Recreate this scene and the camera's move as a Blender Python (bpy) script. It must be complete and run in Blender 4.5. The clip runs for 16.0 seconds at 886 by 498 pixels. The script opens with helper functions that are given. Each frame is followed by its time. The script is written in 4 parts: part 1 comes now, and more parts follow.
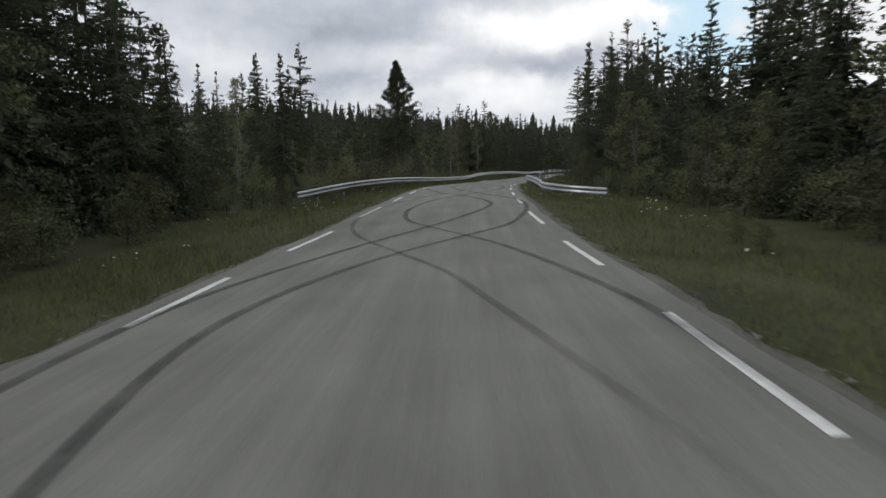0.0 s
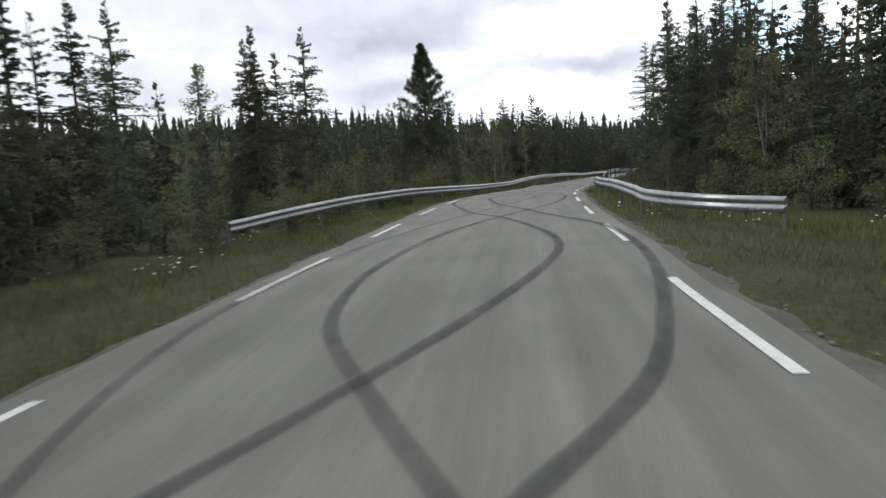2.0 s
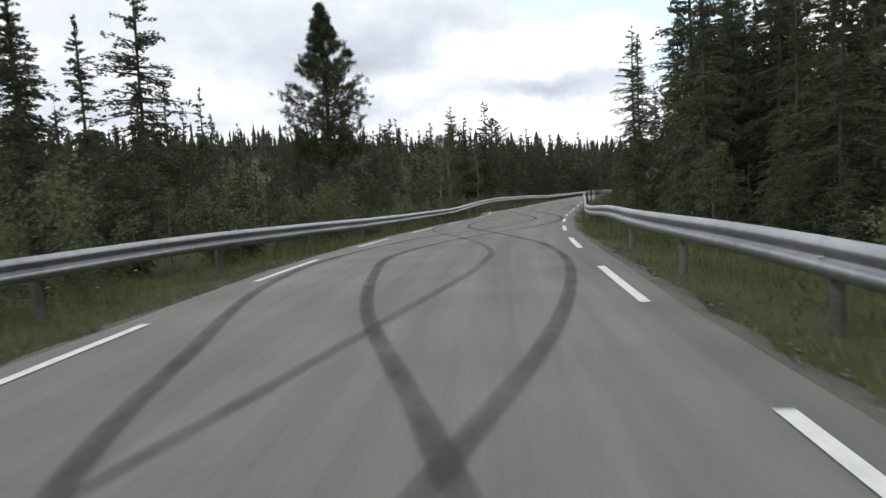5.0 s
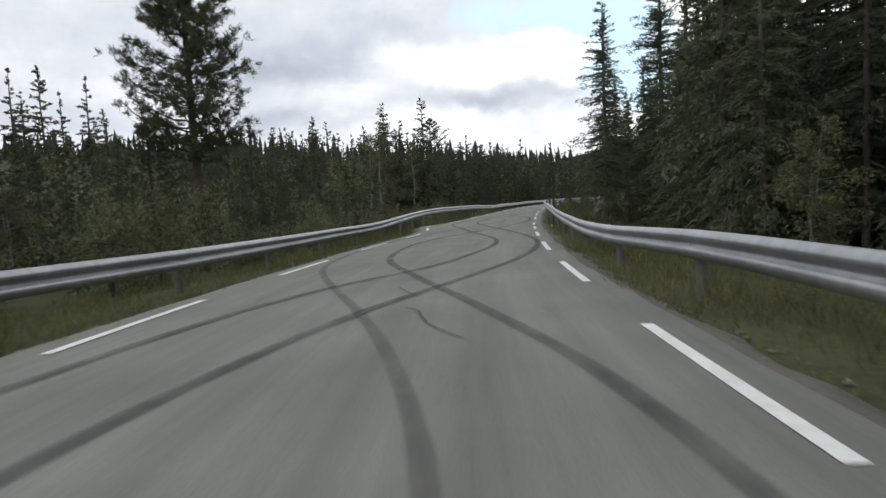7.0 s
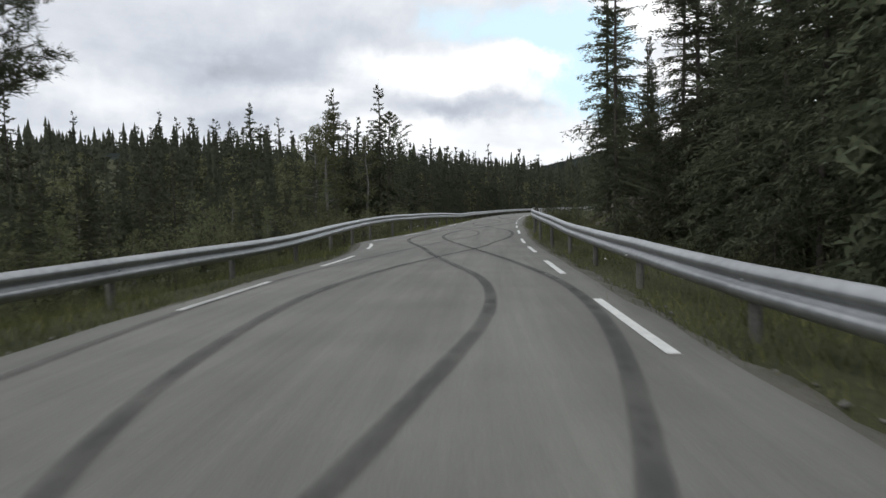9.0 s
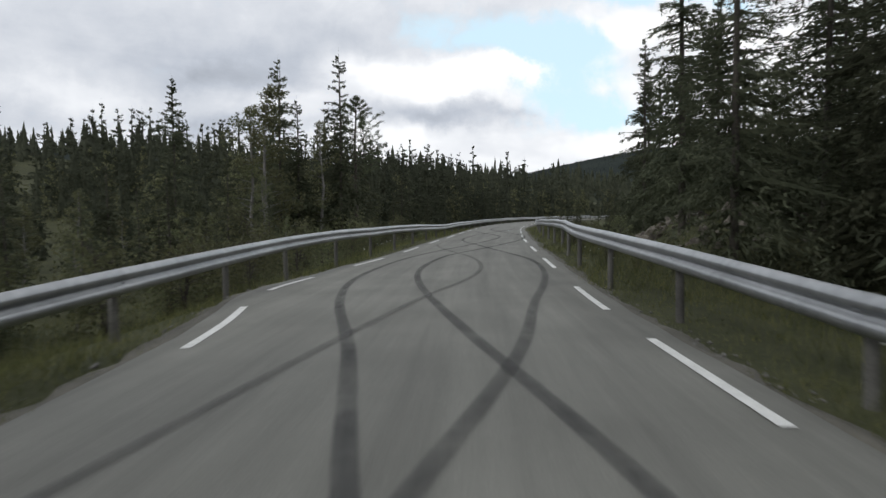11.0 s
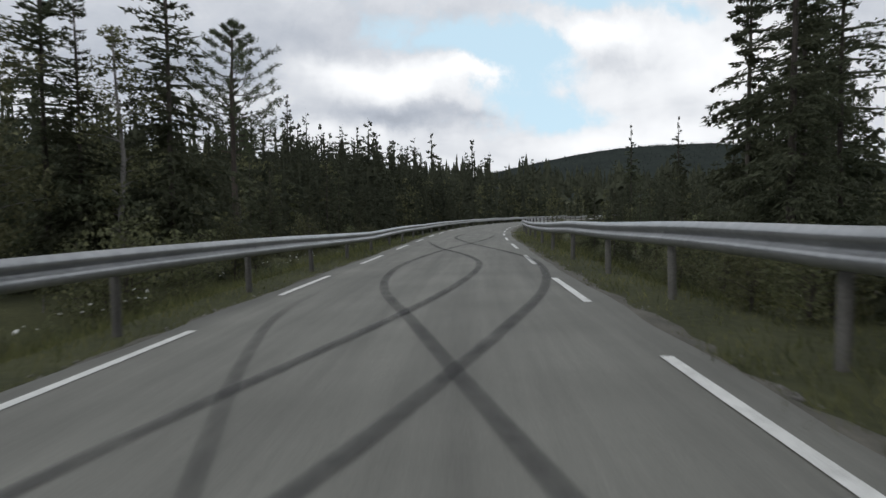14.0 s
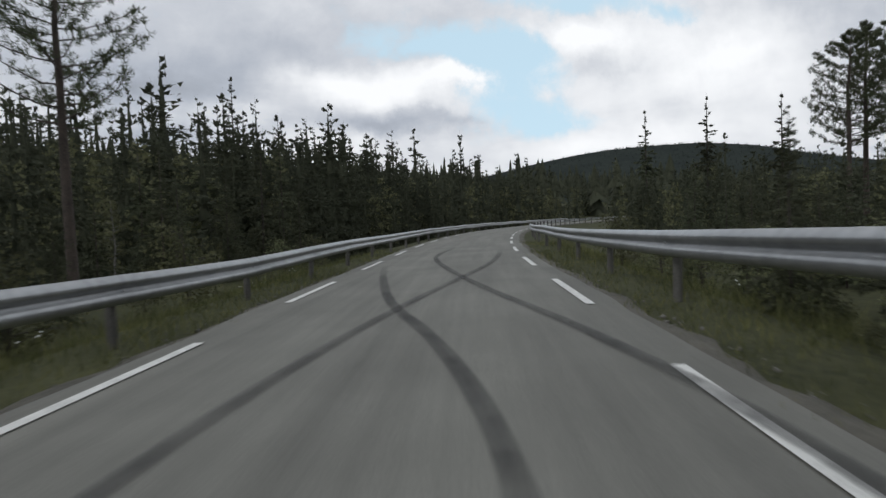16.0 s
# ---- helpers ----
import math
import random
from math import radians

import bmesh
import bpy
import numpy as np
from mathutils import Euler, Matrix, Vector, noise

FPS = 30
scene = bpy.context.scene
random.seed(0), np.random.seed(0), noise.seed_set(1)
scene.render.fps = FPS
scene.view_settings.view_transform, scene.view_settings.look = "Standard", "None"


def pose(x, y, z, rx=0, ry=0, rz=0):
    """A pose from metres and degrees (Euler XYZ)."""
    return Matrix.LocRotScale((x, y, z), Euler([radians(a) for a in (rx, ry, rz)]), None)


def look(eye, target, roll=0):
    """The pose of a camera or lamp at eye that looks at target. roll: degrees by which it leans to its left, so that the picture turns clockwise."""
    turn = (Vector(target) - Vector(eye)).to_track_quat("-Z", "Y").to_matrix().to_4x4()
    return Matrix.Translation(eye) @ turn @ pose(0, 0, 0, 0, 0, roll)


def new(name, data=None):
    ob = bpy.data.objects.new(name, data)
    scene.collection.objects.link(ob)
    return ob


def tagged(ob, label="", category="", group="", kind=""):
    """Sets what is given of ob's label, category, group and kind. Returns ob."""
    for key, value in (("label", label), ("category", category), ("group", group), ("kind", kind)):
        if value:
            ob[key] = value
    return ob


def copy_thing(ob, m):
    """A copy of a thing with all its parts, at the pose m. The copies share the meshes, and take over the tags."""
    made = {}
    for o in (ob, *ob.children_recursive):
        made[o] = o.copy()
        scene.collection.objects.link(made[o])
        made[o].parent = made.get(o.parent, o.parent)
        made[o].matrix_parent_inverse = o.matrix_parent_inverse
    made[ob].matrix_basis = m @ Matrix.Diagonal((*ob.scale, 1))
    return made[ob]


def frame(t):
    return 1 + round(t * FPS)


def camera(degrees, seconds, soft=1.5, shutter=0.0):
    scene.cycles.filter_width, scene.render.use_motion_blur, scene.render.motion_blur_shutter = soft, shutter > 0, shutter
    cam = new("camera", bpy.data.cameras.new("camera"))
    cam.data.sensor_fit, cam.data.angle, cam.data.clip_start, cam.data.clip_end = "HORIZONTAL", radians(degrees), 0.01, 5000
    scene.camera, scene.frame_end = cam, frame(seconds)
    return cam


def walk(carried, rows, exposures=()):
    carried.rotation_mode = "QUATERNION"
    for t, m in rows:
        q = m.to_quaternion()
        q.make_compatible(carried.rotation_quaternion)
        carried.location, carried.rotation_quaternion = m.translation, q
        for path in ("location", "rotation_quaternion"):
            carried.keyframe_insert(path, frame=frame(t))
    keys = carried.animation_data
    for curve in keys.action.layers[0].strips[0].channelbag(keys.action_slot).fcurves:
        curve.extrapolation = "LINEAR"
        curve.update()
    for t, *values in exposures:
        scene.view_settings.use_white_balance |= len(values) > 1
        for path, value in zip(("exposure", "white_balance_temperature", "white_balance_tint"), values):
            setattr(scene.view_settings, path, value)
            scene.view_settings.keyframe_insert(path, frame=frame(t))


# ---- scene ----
cam = camera(70.0, 16.0, shutter=0.4)
PATH = [
    (0, (1.642, -0.241, 1.245), (1.623, 1.744, 0.996), -0.9),
    (0.5, (1.743, 2.817, 1.215), (1.636, 4.796, 0.95), -0.5),
    (1, (1.854, 5.681, 1.263), (1.666, 7.659, 1.042), -0.8),
    (1.5, (1.985, 8.529, 1.242), (1.748, 10.503, 1.024), -2.3),
    (2, (2.148, 11.238, 1.213), (1.971, 13.217, 0.988), -3.3),
    (2.5, (2.372, 13.686, 1.208), (2.257, 15.669, 0.978), -4.0),
    (3, (2.529, 16.301, 1.198), (2.434, 18.287, 0.975), -4.1),
    (3.5, (2.545, 18.966, 1.251), (2.479, 20.954, 1.046), -3.2),
    (4, (2.61, 21.565, 1.272), (2.568, 23.556, 1.087), -2.9),
    (4.2, (2.727, 22.675, 1.284), (2.683, 24.667, 1.104), -3.1),
    (6.3, (3.434, 33.518, 1.266), (3.51, 35.511, 1.113), -1.9),
    (6.5, (3.499, 34.426, 1.269), (3.608, 36.418, 1.119), -1.8),
    (7, (3.741, 36.816, 1.257), (3.904, 38.803, 1.109), -2.8),
    (7.5, (4.014, 39.243, 1.234), (4.197, 41.228, 1.083), -2.6),
    (8, (4.262, 41.494, 1.217), (4.451, 43.479, 1.072), -1.2),
    (8.5, (4.552, 43.873, 1.208), (4.8, 45.852, 1.07), -1.0),
    (9, (4.958, 46.479, 1.179), (5.241, 48.455, 1.05), -1.2),
    (11.5, (7.631, 62.503, 1.341), (8.002, 64.466, 1.235), -0.3),
    (12, (8.45, 65.859, 1.313), (8.852, 67.815, 1.205), -0.1),
    (12.5, (9.228, 69.041, 1.278), (9.645, 70.993, 1.163), -0.2),
    (13, (10.047, 72.327, 1.247), (10.475, 74.277, 1.136), -0.3),
    (13.5, (10.881, 75.481, 1.234), (11.326, 77.429, 1.132), -0.2),
    (14, (11.729, 78.526, 1.208), (12.192, 80.468, 1.103), -0.9),
    (14.5, (12.598, 81.546, 1.234), (13.057, 83.491, 1.137), -1.7),
    (15, (13.447, 84.725, 1.227), (13.922, 86.665, 1.135), -1.4),
    (15.5, (14.377, 87.641, 1.187), (14.843, 89.584, 1.105), -2.5),
    (16, (15.22, 90.786, 1.159), (15.713, 92.723, 1.072), -2.3),
]
EXPOSURES = [(0, -0.42, 6330, 10), (0.5, -0.12, 6330, 10), (1, 0.1, 6330, 10), (3.5, 0.14, 6330, 10), (7, -0.06, 6330, 10), (9, -0.16, 6350, 10), (12.5, -0.36, 6300, 10), (16, -0.54, 6250, 10)]
walk(cam, [(t, look(eye, target, roll)) for t, eye, target, roll in PATH], EXPOSURES)

# ---- light: a bright broken overcast sky with a soft sun from behind on the left ----
SUN_ELEV, SUN_AZ = radians(40), radians(-115)
world = bpy.data.worlds.new("sky")
scene.world = world
world.use_nodes = True


def wire(tree, a, b):
    tree.links.new(a, b)


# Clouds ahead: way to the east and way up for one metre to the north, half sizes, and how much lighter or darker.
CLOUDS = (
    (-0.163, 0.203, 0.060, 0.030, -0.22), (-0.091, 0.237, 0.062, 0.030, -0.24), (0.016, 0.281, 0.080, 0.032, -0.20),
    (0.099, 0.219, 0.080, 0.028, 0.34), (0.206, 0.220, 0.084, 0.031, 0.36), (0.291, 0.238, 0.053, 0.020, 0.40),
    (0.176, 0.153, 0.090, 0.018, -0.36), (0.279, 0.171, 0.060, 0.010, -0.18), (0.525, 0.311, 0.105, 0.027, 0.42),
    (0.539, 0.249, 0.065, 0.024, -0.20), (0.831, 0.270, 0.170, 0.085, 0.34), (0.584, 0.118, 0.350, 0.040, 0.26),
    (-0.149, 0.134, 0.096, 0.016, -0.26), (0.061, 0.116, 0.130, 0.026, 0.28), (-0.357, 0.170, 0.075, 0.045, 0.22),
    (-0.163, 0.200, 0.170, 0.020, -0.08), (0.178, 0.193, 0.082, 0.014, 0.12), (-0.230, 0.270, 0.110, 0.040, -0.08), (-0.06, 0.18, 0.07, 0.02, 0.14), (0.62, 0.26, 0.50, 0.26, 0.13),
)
OPENINGS = ((0.246, 0.285, 0.130, 0.034, 0.9), (0.378, 0.212, 0.095, 0.055, 1.0), (0.460, 0.165, 0.095, 0.024, 0.9), (0.680, 0.346, 0.070, 0.026, 0.8), (0.485, 0.375, 0.220, 0.030, 0.9), (0.39, 0.285, 0.085, 0.04, 0.9))


def sky_nodes():
    """A broken cloud deck over a pale blue sky."""
    nt = world.node_tree
    nt.nodes.clear()
    n = nt.nodes.new

    def calc(op, a, b=None, c=None):
        m = n("ShaderNodeMath")
        m.operation = op
        for k, value in enumerate((a, b, c)):
            if isinstance(value, (int, float)):
                m.inputs[k].default_value = value
            elif value is not None:
                wire(nt, value, m.inputs[k])
        return m.outputs[0]

    def fog(vector, scale, detail, rough, move, distort=0.0):
        place, tex = n("ShaderNodeMapping"), n("ShaderNodeTexNoise")
        place.inputs["Location"].default_value = move
        tex.inputs["Scale"].default_value, tex.inputs["Detail"].default_value = scale, detail
        tex.inputs["Roughness"].default_value, tex.inputs["Distortion"].default_value = rough, distort
        wire(nt, vector, place.inputs[0])
        wire(nt, place.outputs[0], tex.inputs["Vector"])
        return tex

    def heap(spots, vector):
        """Sum of soft lens-shaped clouds."""
        total = None
        for east, up, wide, tall, much in spots:
            off, size, square = n("ShaderNodeVectorMath"), n("ShaderNodeVectorMath"), n("ShaderNodeVectorMath")
            off.operation, size.operation, square.operation = "SUBTRACT", "MULTIPLY", "DOT_PRODUCT"
            off.inputs[1].default_value, size.inputs[1].default_value = (east, up, 0), (1 / wide, 1 / tall, 0)
            wire(nt, vector, off.inputs[0])
            wire(nt, off.outputs[0], size.inputs[0])
            wire(nt, size.outputs[0], square.inputs[0])
            wire(nt, size.outputs[0], square.inputs[1])
            lump = calc("MULTIPLY", calc("EXPONENT", calc("MULTIPLY", square.outputs["Value"], -1.0)), much)
            total = lump if total is None else calc("ADD", total, lump)
        return total

    out, bg = n("ShaderNodeOutputWorld"), n("ShaderNodeBackground")
    sky = n("ShaderNodeTexSky")
    sky.sky_type, sky.sun_disc = "NISHITA", False
    sky.sun_elevation, sky.sun_rotation = SUN_ELEV, SUN_AZ
    sky.altitude, sky.air_density, sky.dust_density = 600, 1.0, 0.6
    co, sep = n("ShaderNodeTexCoord"), n("ShaderNodeSeparateXYZ")
    wire(nt, co.outputs["Generated"], sep.inputs[0])
    x, y, z = sep.outputs
    # A flat cloud deck seen in perspective.
    deck, high = n("ShaderNodeCombineXYZ"), calc("ADD", calc("MAXIMUM", z, 0.0), 0.16)
    wire(nt, calc("DIVIDE", x, high), deck.inputs[0])
    wire(nt, calc("DIVIDE", y, high), deck.inputs[1])
    # Ways to the east and up, with billowing edges.
    plan, north = n("ShaderNodeCombineXYZ"), calc("MAXIMUM", y, 0.05)
    wire(nt, calc("DIVIDE", x, north), plan.inputs[0])
    wire(nt, calc("DIVIDE", z, north), plan.inputs[1])
    billow, centre, reach, warped = fog(plan.outputs[0], 7.0, 7, 0.6, (3.1, 1.7, 0.0)), n("ShaderNodeVectorMath"), n("ShaderNodeVectorMath"), n("ShaderNodeVectorMath")
    centre.operation, reach.operation, warped.operation = "SUBTRACT", "MULTIPLY", "ADD"
    centre.inputs[1].default_value, reach.inputs[1].default_value = (0.5, 0.5, 0.5), (0.22, 0.10, 0.0)
    wire(nt, billow.outputs["Color"], centre.inputs[0])
    wire(nt, centre.outputs[0], reach.inputs[0])
    wire(nt, plan.outputs[0], warped.inputs[0])
    wire(nt, reach.outputs[0], warped.inputs[1])
    streaks = fog(deck.outputs[0], 1.1, 7, 0.55, (7.4, 2.2, 0.3), 0.3)
    fleece = fog(plan.outputs[0], 16.0, 6, 0.6, (1.4, 5.2, 0.3), 0.2)
    tone = calc("ADD", calc("MULTIPLY_ADD", streaks.outputs[0], 0.7, 0.22), calc("MULTIPLY", calc("SUBTRACT", fleece.outputs[0], 0.5), 0.28))
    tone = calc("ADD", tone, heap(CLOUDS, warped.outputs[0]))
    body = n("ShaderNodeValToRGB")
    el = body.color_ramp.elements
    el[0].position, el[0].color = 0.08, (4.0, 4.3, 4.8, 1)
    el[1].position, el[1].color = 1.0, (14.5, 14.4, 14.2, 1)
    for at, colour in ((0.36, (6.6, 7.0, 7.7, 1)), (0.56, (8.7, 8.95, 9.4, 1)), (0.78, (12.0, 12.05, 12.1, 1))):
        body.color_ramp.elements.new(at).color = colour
    wire(nt, tone, body.inputs[0])
    # Clear sky, pale with haze.
    pale = n("ShaderNodeMixRGB")
    pale.inputs[0].default_value, pale.inputs[2].default_value = 0.75, (10.2, 13.2, 14.6, 1)
    wire(nt, sky.outputs[0], pale.inputs[1])
    clear = calc("ADD", heap(OPENINGS, warped.outputs[0]), calc("MULTIPLY", calc("SUBTRACT", 0.47, fleece.outputs[0]), 1.6))
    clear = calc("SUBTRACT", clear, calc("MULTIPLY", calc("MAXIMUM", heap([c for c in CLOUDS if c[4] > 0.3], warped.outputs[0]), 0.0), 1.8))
    veil, mix = n("ShaderNodeMapRange"), n("ShaderNodeMixRGB")
    veil.interpolation_type = "SMOOTHSTEP"
    veil.inputs["From Min"].default_value, veil.inputs["From Max"].default_value = 0.15, 0.95
    wire(nt, clear, veil.inputs[0])
    wire(nt, veil.outputs[0], mix.inputs[0])
    wire(nt, body.outputs[0], mix.inputs[1])
    wire(nt, pale.outputs[0], mix.inputs[2])
    wire(nt, mix.outputs[0], bg.inputs[0])
    bg.inputs[1].default_value = 0.1
    wire(nt, bg.outputs[0], out.inputs[0])


sky_nodes()
sun = new("sun", bpy.data.lights.new("sun", "SUN"))
sun.data.energy, sun.data.angle, sun.data.color = 0.85, radians(14), (1.0, 0.98, 0.95)
sun.matrix_world = look((40 * math.sin(SUN_AZ), 40 * math.cos(SUN_AZ), 40 * math.tan(SUN_ELEV)), (0, 0, 0))


# ---- materials ----
def material(name, base, dark=None, scale=4.0, fine=40.0, rough=0.8, metal=0.0, bump=0.3, depth=0.02, vary=0.0, spread=(0.35, 0.65), leafy=0.0, gloss=0.5, each=0.0):
    """Two scales of noise between dark and base, fine relief, and a change of tone from object to object."""
    m = bpy.data.materials.new(name)
    m.use_nodes = True
    nt = m.node_tree
    b = nt.nodes["Principled BSDF"]
    n = nt.nodes.new
    co = n("ShaderNodeTexCoord")
    big, small = n("ShaderNodeTexNoise"), n("ShaderNodeTexNoise")
    big.inputs["Scale"].default_value, small.inputs["Scale"].default_value = scale, fine
    big.inputs["Detail"].default_value, small.inputs["Detail"].default_value = 5, 4
    wire(nt, co.outputs["Object"], big.inputs["Vector"])
    wire(nt, co.outputs["Object"], small.inputs["Vector"])
    add = n("ShaderNodeMath")
    add.operation = "MULTIPLY_ADD"
    add.inputs[1].default_value = 0.5
    half = n("ShaderNodeMath")
    half.operation = "MULTIPLY"
    half.inputs[1].default_value = 0.5
    wire(nt, small.outputs[0], half.inputs[0])
    wire(nt, big.outputs[0], add.inputs[0])
    wire(nt, half.outputs[0], add.inputs[2])
    ramp = n("ShaderNodeValToRGB")
    ramp.color_ramp.elements[0].position, ramp.color_ramp.elements[1].position = spread
    dark = dark or tuple(c * 0.6 for c in base)
    ramp.color_ramp.elements[0].color, ramp.color_ramp.elements[1].color = (*dark, 1), (*base, 1)
    wire(nt, add.outputs[0], ramp.inputs[0])
    last = ramp.outputs[0]
    if vary:
        info, hsv = n("ShaderNodeObjectInfo"), n("ShaderNodeHueSaturation")
        span = n("ShaderNodeMapRange")
        span.inputs["To Min"].default_value, span.inputs["To Max"].default_value = 1 - vary, 1 + vary
        wire(nt, info.outputs["Random"], span.inputs[0])
        wire(nt, span.outputs[0], hsv.inputs["Value"])
        turn = n("ShaderNodeMapRange")
        turn.inputs["To Min"].default_value, turn.inputs["To Max"].default_value = 0.485, 0.515
        wire(nt, info.outputs["Random"], turn.inputs[0])
        wire(nt, turn.outputs[0], hsv.inputs["Hue"])
        wire(nt, last, hsv.inputs["Color"])
        last = hsv.outputs[0]
    if each:
        # Every blade or twig has its own tone.
        own, tone, shift = n("ShaderNodeNewGeometry"), n("ShaderNodeMapRange"), n("ShaderNodeHueSaturation")
        tone.inputs["To Min"].default_value, tone.inputs["To Max"].default_value = 1 - each, 1 + each
        warm = n("ShaderNodeMapRange")
        warm.inputs["To Min"].default_value, warm.inputs["To Max"].default_value = 0.5 + 0.03 * each, 0.5 - 0.06 * each
        wire(nt, own.outputs["Random Per Island"], tone.inputs[0])
        wire(nt, own.outputs["Random Per Island"], warm.inputs[0])
        wire(nt, tone.outputs[0], shift.inputs["Value"])
        wire(nt, warm.outputs[0], shift.inputs["Hue"])
        wire(nt, last, shift.inputs["Color"])
        last = shift.outputs[0]
    wire(nt, last, b.inputs["Base Color"])
    b.inputs["Roughness"].default_value, b.inputs["Metallic"].default_value = rough, metal
    b.inputs["Specular IOR Level"].default_value = gloss
    if leafy:
        # Thin leaves let part of the light through.
        thin, both = n("ShaderNodeBsdfTranslucent"), n("ShaderNodeMixShader")
        both.inputs[0].default_value = leafy
        wire(nt, last, thin.inputs["Color"])
        wire(nt, b.outputs[0], both.inputs[1])
        wire(nt, thin.outputs[0], both.inputs[2])
        wire(nt, both.outputs[0], nt.nodes["Material Output"].inputs["Surface"])
    if bump:
        bp = n("ShaderNodeBump")
        bp.inputs["Strength"].default_value, bp.inputs["Distance"].default_value = bump, depth
        wire(nt, add.outputs[0], bp.inputs["Height"])
        wire(nt, bp.outputs[0], b.inputs["Normal"])
    return m


ASPHALT = material("asphalt", (0.208, 0.206, 0.18), (0.122, 0.121, 0.105), 0.6, 70, 0.85, bump=0.6, depth=0.012, spread=(0.3, 0.7))


def streaked(m):
    """Long faint streaks and paler wheel paths that follow the road."""
    nt = m.node_tree
    n = nt.nodes.new
    b = nt.nodes["Principled BSDF"]
    base = b.inputs["Base Color"].links[0].from_socket
    lane, tex, span, hsv = n("ShaderNodeAttribute"), n("ShaderNodeTexNoise"), n("ShaderNodeMapRange"), n("ShaderNodeHueSaturation")
    lane.attribute_name = "lane"
    tex.inputs["Scale"].default_value, tex.inputs["Detail"].default_value = 1.0, 7
    tex.inputs["Roughness"].default_value = 0.65
    wire(nt, lane.outputs["Vector"], tex.inputs["Vector"])
    span.inputs["From Min"].default_value, span.inputs["From Max"].default_value = 0.3, 0.7
    span.inputs["To Min"].default_value, span.inputs["To Max"].default_value = 0.76, 1.22
    wire(nt, tex.outputs[0], span.inputs[0])
    wire(nt, span.outputs[0], hsv.inputs["Value"])
    wire(nt, base, hsv.inputs["Color"])
    wire(nt, hsv.outputs[0], b.inputs["Base Color"])


streaked(ASPHALT)
PAINT = material("road_paint", (0.78, 0.78, 0.74), (0.45, 0.45, 0.42), 3, 60, 0.6, bump=0.3, depth=0.004, spread=(0.25, 0.5))
RUBBER = material("tyre_rubber", (0.07, 0.07, 0.068), (0.04, 0.04, 0.04), 2, 50, 0.85, bump=0.2, depth=0.005)


def worn(m, low, high, scale, soft=False):
    """Lets the surface below show through where the film is thin."""
    nt = m.node_tree
    n = nt.nodes.new
    b = nt.nodes["Principled BSDF"]
    co, tex, ramp = n("ShaderNodeTexCoord"), n("ShaderNodeTexNoise"), n("ShaderNodeMapRange")
    tex.inputs["Scale"].default_value, tex.inputs["Detail"].default_value, tex.inputs["Roughness"].default_value = scale, 8, 0.7
    wire(nt, co.outputs["Object"], tex.inputs["Vector"])
    ramp.inputs["From Min"].default_value, ramp.inputs["From Max"].default_value = 0.3, 0.7
    ramp.inputs["To Min"].default_value, ramp.inputs["To Max"].default_value = low, high
    wire(nt, tex.outputs[0], ramp.inputs[0])
    last = ramp.outputs[0]
    if soft:
        thick, times = n("ShaderNodeAttribute"), n("ShaderNodeMath")
        thick.attribute_name = "film"
        times.operation = "MULTIPLY"
        wire(nt, thick.outputs["Fac"], times.inputs[0])
        wire(nt, last, times.inputs[1])
        last = times.outputs[0]
    wire(nt, last, b.inputs["Alpha"])


worn(RUBBER, 0.3, 1.0, 1.1, True)
worn(PAINT, 0.75, 1.0, 9.0)
GRAVEL = material("gravel", (0.15, 0.14, 0.115), (0.06, 0.058, 0.045), 1.5, 35, 0.95, bump=0.8, depth=0.03)
SOIL = material("forest_floor", (0.082, 0.084, 0.042), (0.036, 0.04, 0.022), 0.5, 9, 0.95, bump=0.4, depth=0.06, gloss=0.1)
GRASS = material("grass_blades", (0.188, 0.2, 0.08), (0.066, 0.08, 0.036), 0.6, 5, 0.75, bump=0, leafy=0.4, gloss=0.2, each=0.55)
PETAL = material("white_petals", (0.85, 0.85, 0.82), (0.75, 0.75, 0.7), 20, 80, 0.7, bump=0)
NEEDLE = material("spruce_needles", (0.106, 0.116, 0.07), (0.052, 0.06, 0.038), 0.7, 11, 0.8, bump=0, vary=0.3, leafy=0.3, gloss=0.15, each=0.2)
PINE_NEEDLE = material("pine_needles", (0.115, 0.13, 0.072), (0.058, 0.07, 0.04), 1.0, 12, 0.8, bump=0, vary=0.2, leafy=0.25, gloss=0.15)
LEAF = material("birch_leaves", (0.185, 0.195, 0.1), (0.095, 0.105, 0.056), 0.9, 11, 0.7, bump=0, vary=0.25, leafy=0.4, gloss=0.2, each=0.3)
FARWOOD = material("far_needles", (0.086, 0.093, 0.06), (0.046, 0.052, 0.036), 0.06, 0.8, 0.85, bump=0, leafy=0.25, gloss=0.1)
STONE = material("loose_stone", (0.26, 0.25, 0.23), (0.1, 0.097, 0.09), 3, 40, 0.9, bump=0, gloss=0.2)
BARK = material("spruce_bark", (0.085, 0.073, 0.06), (0.038, 0.033, 0.028), 3, 22, 0.95, bump=0.6, depth=0.02, vary=0.2)
PINE_BARK = material("pine_bark", (0.095, 0.074, 0.06), (0.036, 0.03, 0.026), 2, 18, 0.95, bump=0.6, depth=0.03)
BIRCH_BARK = material("birch_bark", (0.19, 0.18, 0.165), (0.08, 0.075, 0.068), 5, 18, 0.85, bump=0.3, depth=0.01, spread=(0.38, 0.5))
ZINC = material("galvanised_steel", (0.42, 0.43, 0.435), (0.27, 0.28, 0.285), 0.9, 9, 0.4, 0.85, bump=0.05, depth=0.003)
